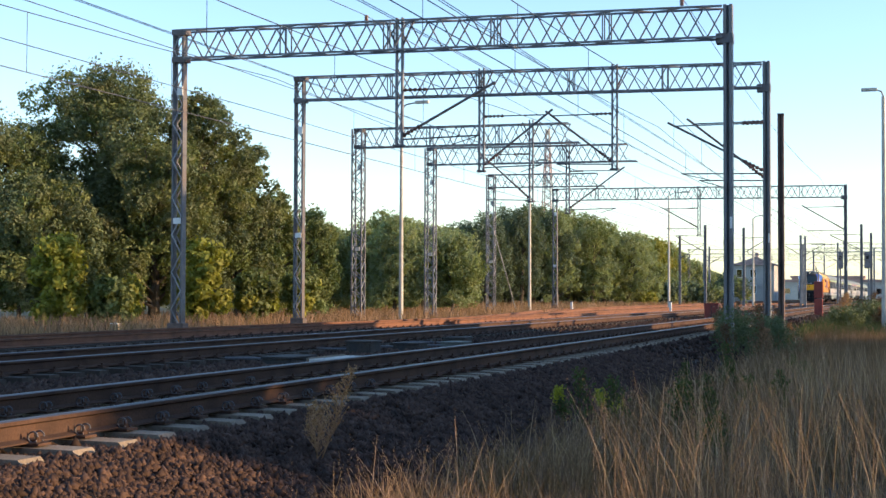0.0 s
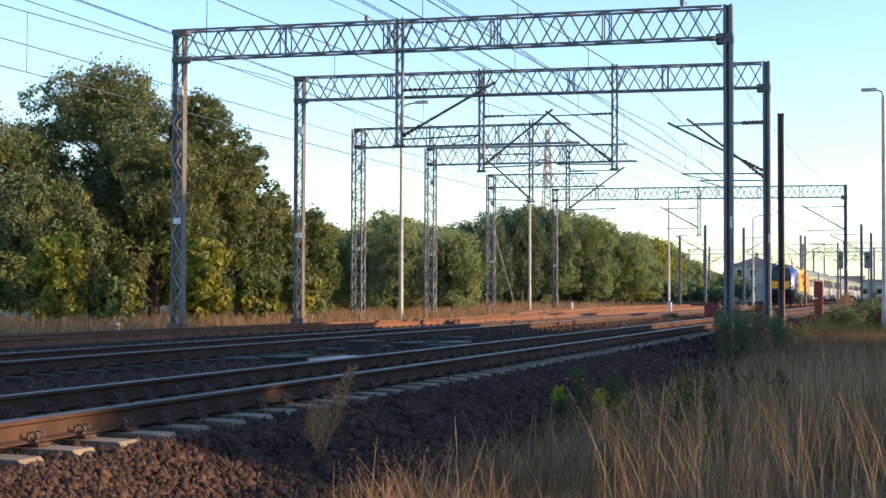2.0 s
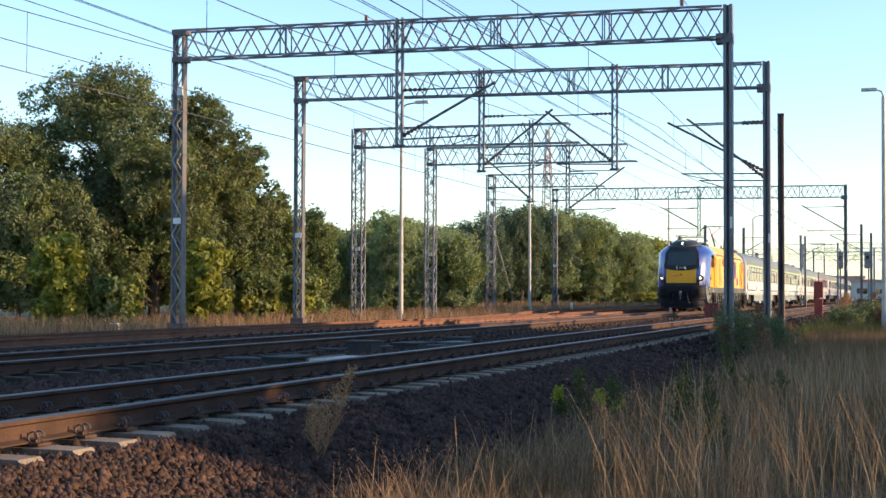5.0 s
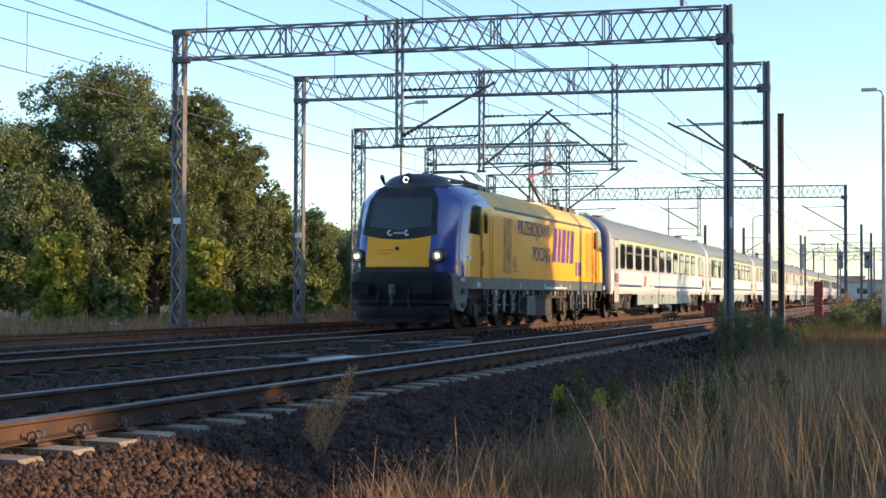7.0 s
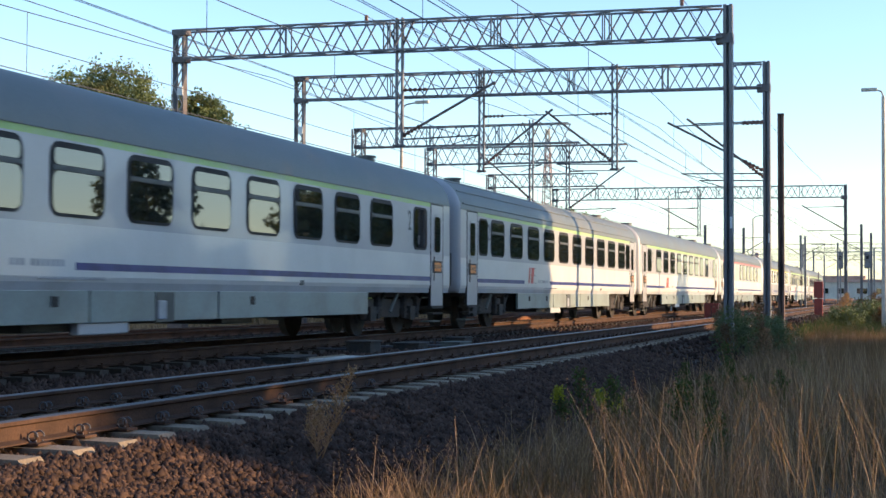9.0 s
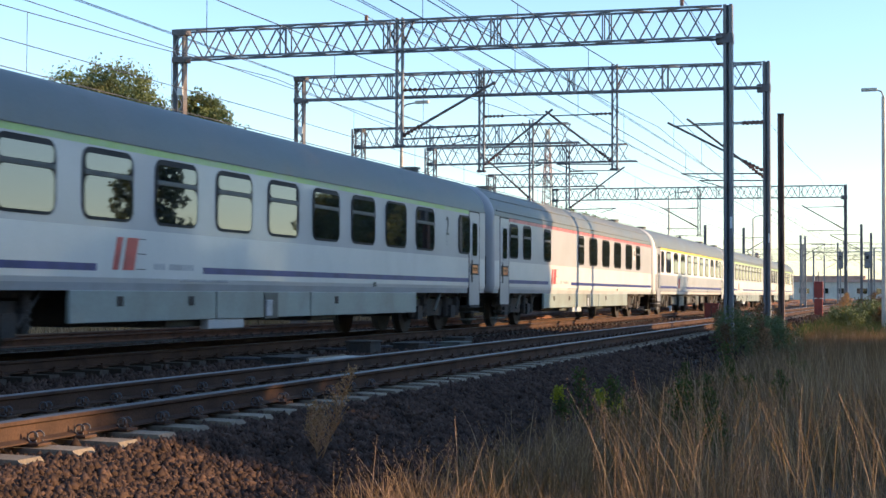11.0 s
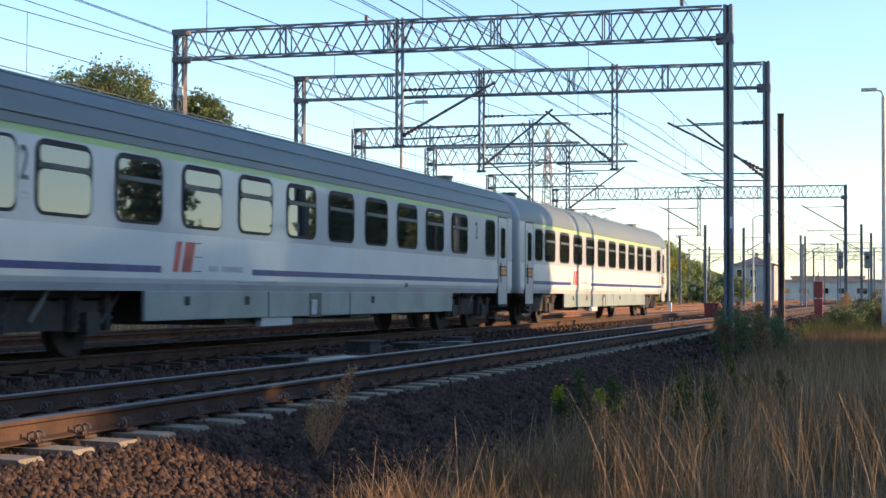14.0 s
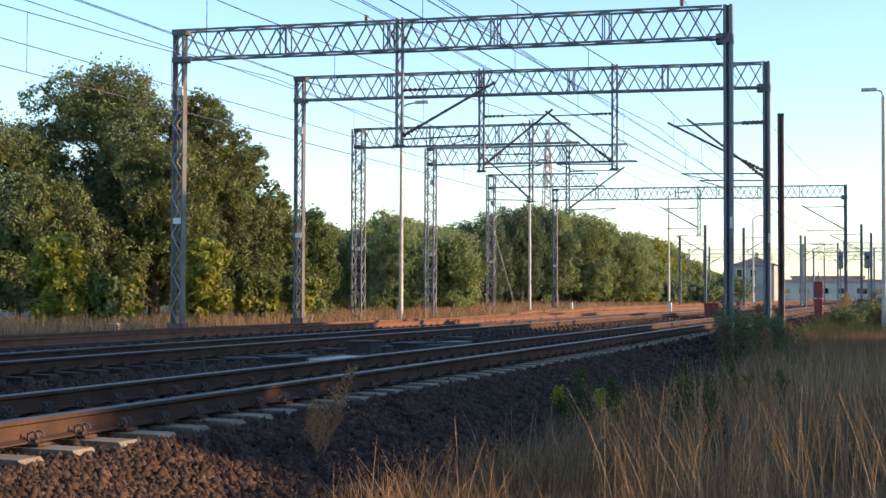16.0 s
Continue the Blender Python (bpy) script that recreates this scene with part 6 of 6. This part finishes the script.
part("block", boxed(-0.16, 0.16, -0.14, 0.14, 0, 0.3, 0.03), M_CONCRETE, t)
part("top_plate", boxed(-0.13, 0.13, -0.11, 0.11, 0.3, 0.33), M_WHITE, t)
for x, y in ((-14.6, 92), (-20.6, 90)):
    t = thing("marker_post", "short white marker post by the track", "marker", pose(x, y, -0.2), "marker posts")
    part("post", boxed(-0.07, 0.07, -0.07, 0.07, 0, 0.62, 0.01), M_WHITE, t)
    part("cap", boxed(-0.09, 0.09, -0.09, 0.09, 0.62, 0.68, 0.01), M_STEEL_DARK, t)


# ---- rail fastenings, sleepers and stones ----
def shared(name, bm, material):
    me = bpy.data.meshes.new(name)
    bm.to_mesh(me)
    bm.free()
    me.materials.append(material)
    return me


def place(name, me, parent, x, y, z, rz=0.0):
    ob = new(name, me)
    ob.parent = parent
    ob.matrix_local = pose(x, y, z, 0, 0, rz)
    return ob


bm = bmesh.new()
extrude_y(bm, [(-1.25, -0.22), (1.25, -0.22), (1.25, -0.04), (1.22, -0.01), (0.45, 0.0), (-0.45, 0.0), (-1.22, -0.01), (-1.25, -0.04)], -0.13, 0.13)
SLEEPER = shared("sleeper", bm, M_CONCRETE)
bm = bmesh.new()
extrude_y(bm, [(-1.25, -0.2), (1.25, -0.2), (1.25, 0.0), (-1.25, 0.0)], -0.12, 0.12)
WOOD = shared("sleeper_wood", bm, mat("oiled_timber", (0.07, 0.05, 0.035), 0.85, scale=3, fine=30, rand=0.3, stretch=(0.2, 2, 1)))
bm = boxed(-0.17, 0.17, -0.08, 0.08, 0, 0.018)
for s in (-1, 1):
    rod(bm, (s * 0.11, 0.0, 0.0), (s * 0.11, 0.0, 0.075), 0.016, 6)
    box(bm, s * 0.085 - 0.035, s * 0.085 + 0.035, -0.04, 0.04, 0.022, 0.04)
PLATE = shared("fastening", bm, M_RUST)
bm = bmesh.new()
for s in (-1, 1):
    for j in (-1, 1):
        pts = [Vector((s * (0.10 + 0.04 * math.cos(a)), j * 0.04, 0.05 + 0.04 * math.sin(a))) for a in [math.pi * 2 * i / 9 for i in range(9)]]
        path_tube(bm, pts, 0.007, 5)
SPRING = shared("spring_clip", bm, M_STEEL_DARK)
rr = random.Random(9)
for i in range(250):
    y = 3.4 + 0.6 * i
    place("sleeper", SLEEPER, track_near, TRACKS["near"] + rr.uniform(-0.03, 0.03), y, -0.19, rr.uniform(-0.4, 0.4))
    for s in (-1, 1):
        if y < 60:
            place("fastening", PLATE, track_near, TRACKS["near"] + s * 0.7525, y, -0.186)
        if y < 16:
            place("spring_clip", SPRING, track_near, TRACKS["near"] + s * 0.7525, y, -0.178)
for i in range(200):
    y = 11.0 + 0.6 * i
    place("sleeper", WOOD, track_train, TRACKS["train"] + rr.uniform(-0.03, 0.03), y, -0.185, rr.uniform(-0.4, 0.4))
    if 14 < y < 90:
        place("fastening", PLATE, track_train, TRACKS["train"] + 0.7525, y, -0.186)
for i in range(150):
    y = 16.0 + 0.6 * i
    place("sleeper", WOOD, track_third, third_x(y) + rr.uniform(-0.03, 0.03), y, -0.185, rr.uniform(-0.4, 0.4))
    if 30 < y < 80:
        place("fastening", PLATE, track_third, third_x(y) + 0.7525, y, -0.186)


def stones(name, label, rg, pts, size, material):
    """Ballast: one object of many angular stones, each a squashed and cut octahedron."""
    n = len(pts)
    base = np.array([(1, 0, 0), (-1, 0, 0), (0, 1, 0), (0, -1, 0), (0, 0, 1), (0, 0, -1)], float)
    tri = np.array([(0, 2, 4), (2, 1, 4), (1, 3, 4), (3, 0, 4), (2, 0, 5), (1, 2, 5), (3, 1, 5), (0, 3, 5)])
    v = base[None] * rg.uniform(0.55, 1.2, (n, 6, 1)) + rg.normal(0, 0.28, (n, 6, 3))
    a = rg.uniform(0, 2 * math.pi, n)
    c, s = np.cos(a), np.sin(a)
    x, y = v[:, :, 0].copy(), v[:, :, 1].copy()
    v[:, :, 0], v[:, :, 1] = x * c[:, None] - y * s[:, None], x * s[:, None] + y * c[:, None]
    v *= (size * rg.uniform(0.6, 1.4, n))[:, None, None]
    v += pts[:, None, :]
    q = (np.arange(n)[:, None, None] * 6 + tri[None]).reshape(-1, 3)
    return tagged(fast_mesh(name, v.reshape(-1, 3), q, material), label, "ballast", kind="stuff")


rg = np.random.default_rng(21)


def bed(n, x0, x1, y0, y1, power, lift):
    x = rg.uniform(x0, x1, n)
    y = y0 + (y1 - y0) * rg.uniform(0, 1, n) ** power
    z = np.array([ground_z(a, b) for a, b in zip(x, y)]) + rg.uniform(-0.01, lift, n)
    sl = np.abs(np.mod(y - 3.4 + 0.3, 0.6) - 0.3) < 0.16
    on = sl & (x > TRACKS["near"] - 1.3) & (x < TRACKS["near"] + 1.3)
    return np.stack([x, y, z], 1)[~on]


stones("ballast_stones", "brown angular ballast stones on the near shoulder", rg, bed(60000, -5.75, -3.7, 6.5, 30, 1.5, 0.03), 0.034, M_STONE)
stones("ballast_stones", "brown angular ballast stones between near rails", rg, bed(26000, -8.3, -5.75, 8.5, 34, 1.4, 0.02), 0.034, M_STONE)
stones("ballast_stones", "brown ballast stones between the tracks", rg, bed(40000, -19.4, -8.3, 14, 60, 1.4, 0.02), 0.045, M_STONE)
stones("ballast_stones", "ballast stones further down the line", rg, bed(26000, -19.4, -3.9, 30, 110, 1.3, 0.02), 0.07, M_STONE)


# ---- motion of the train ----
# Seconds, and how far the gap behind the locomotive lies along the track.
TRAVEL = [(0.0, 202.0), (1.0, 181.3), (2.0, 160.8), (3.0, 140.1), (4.0, 119.3), (5.3, 91.0), (6.5, 63.6), (7.0, 52.0), (8.0, 29.5), (9.0, 6.8), (11.5, -52.9), (12.5, -77.6), (13.5, -102.4), (14.8, -135.1), (15.5, -152.9), (16.0, -165.6)]


def motions():
    walk(loco, [(t, pose(TRAIN_X, g - LOCO_L - 0.35, 0)) for t, g in TRAVEL])
    for ob, off in zip(coaches, GAPS):
        walk(ob, [(t, pose(TRAIN_X, g + off, 0)) for t, g in TRAVEL])


motions()
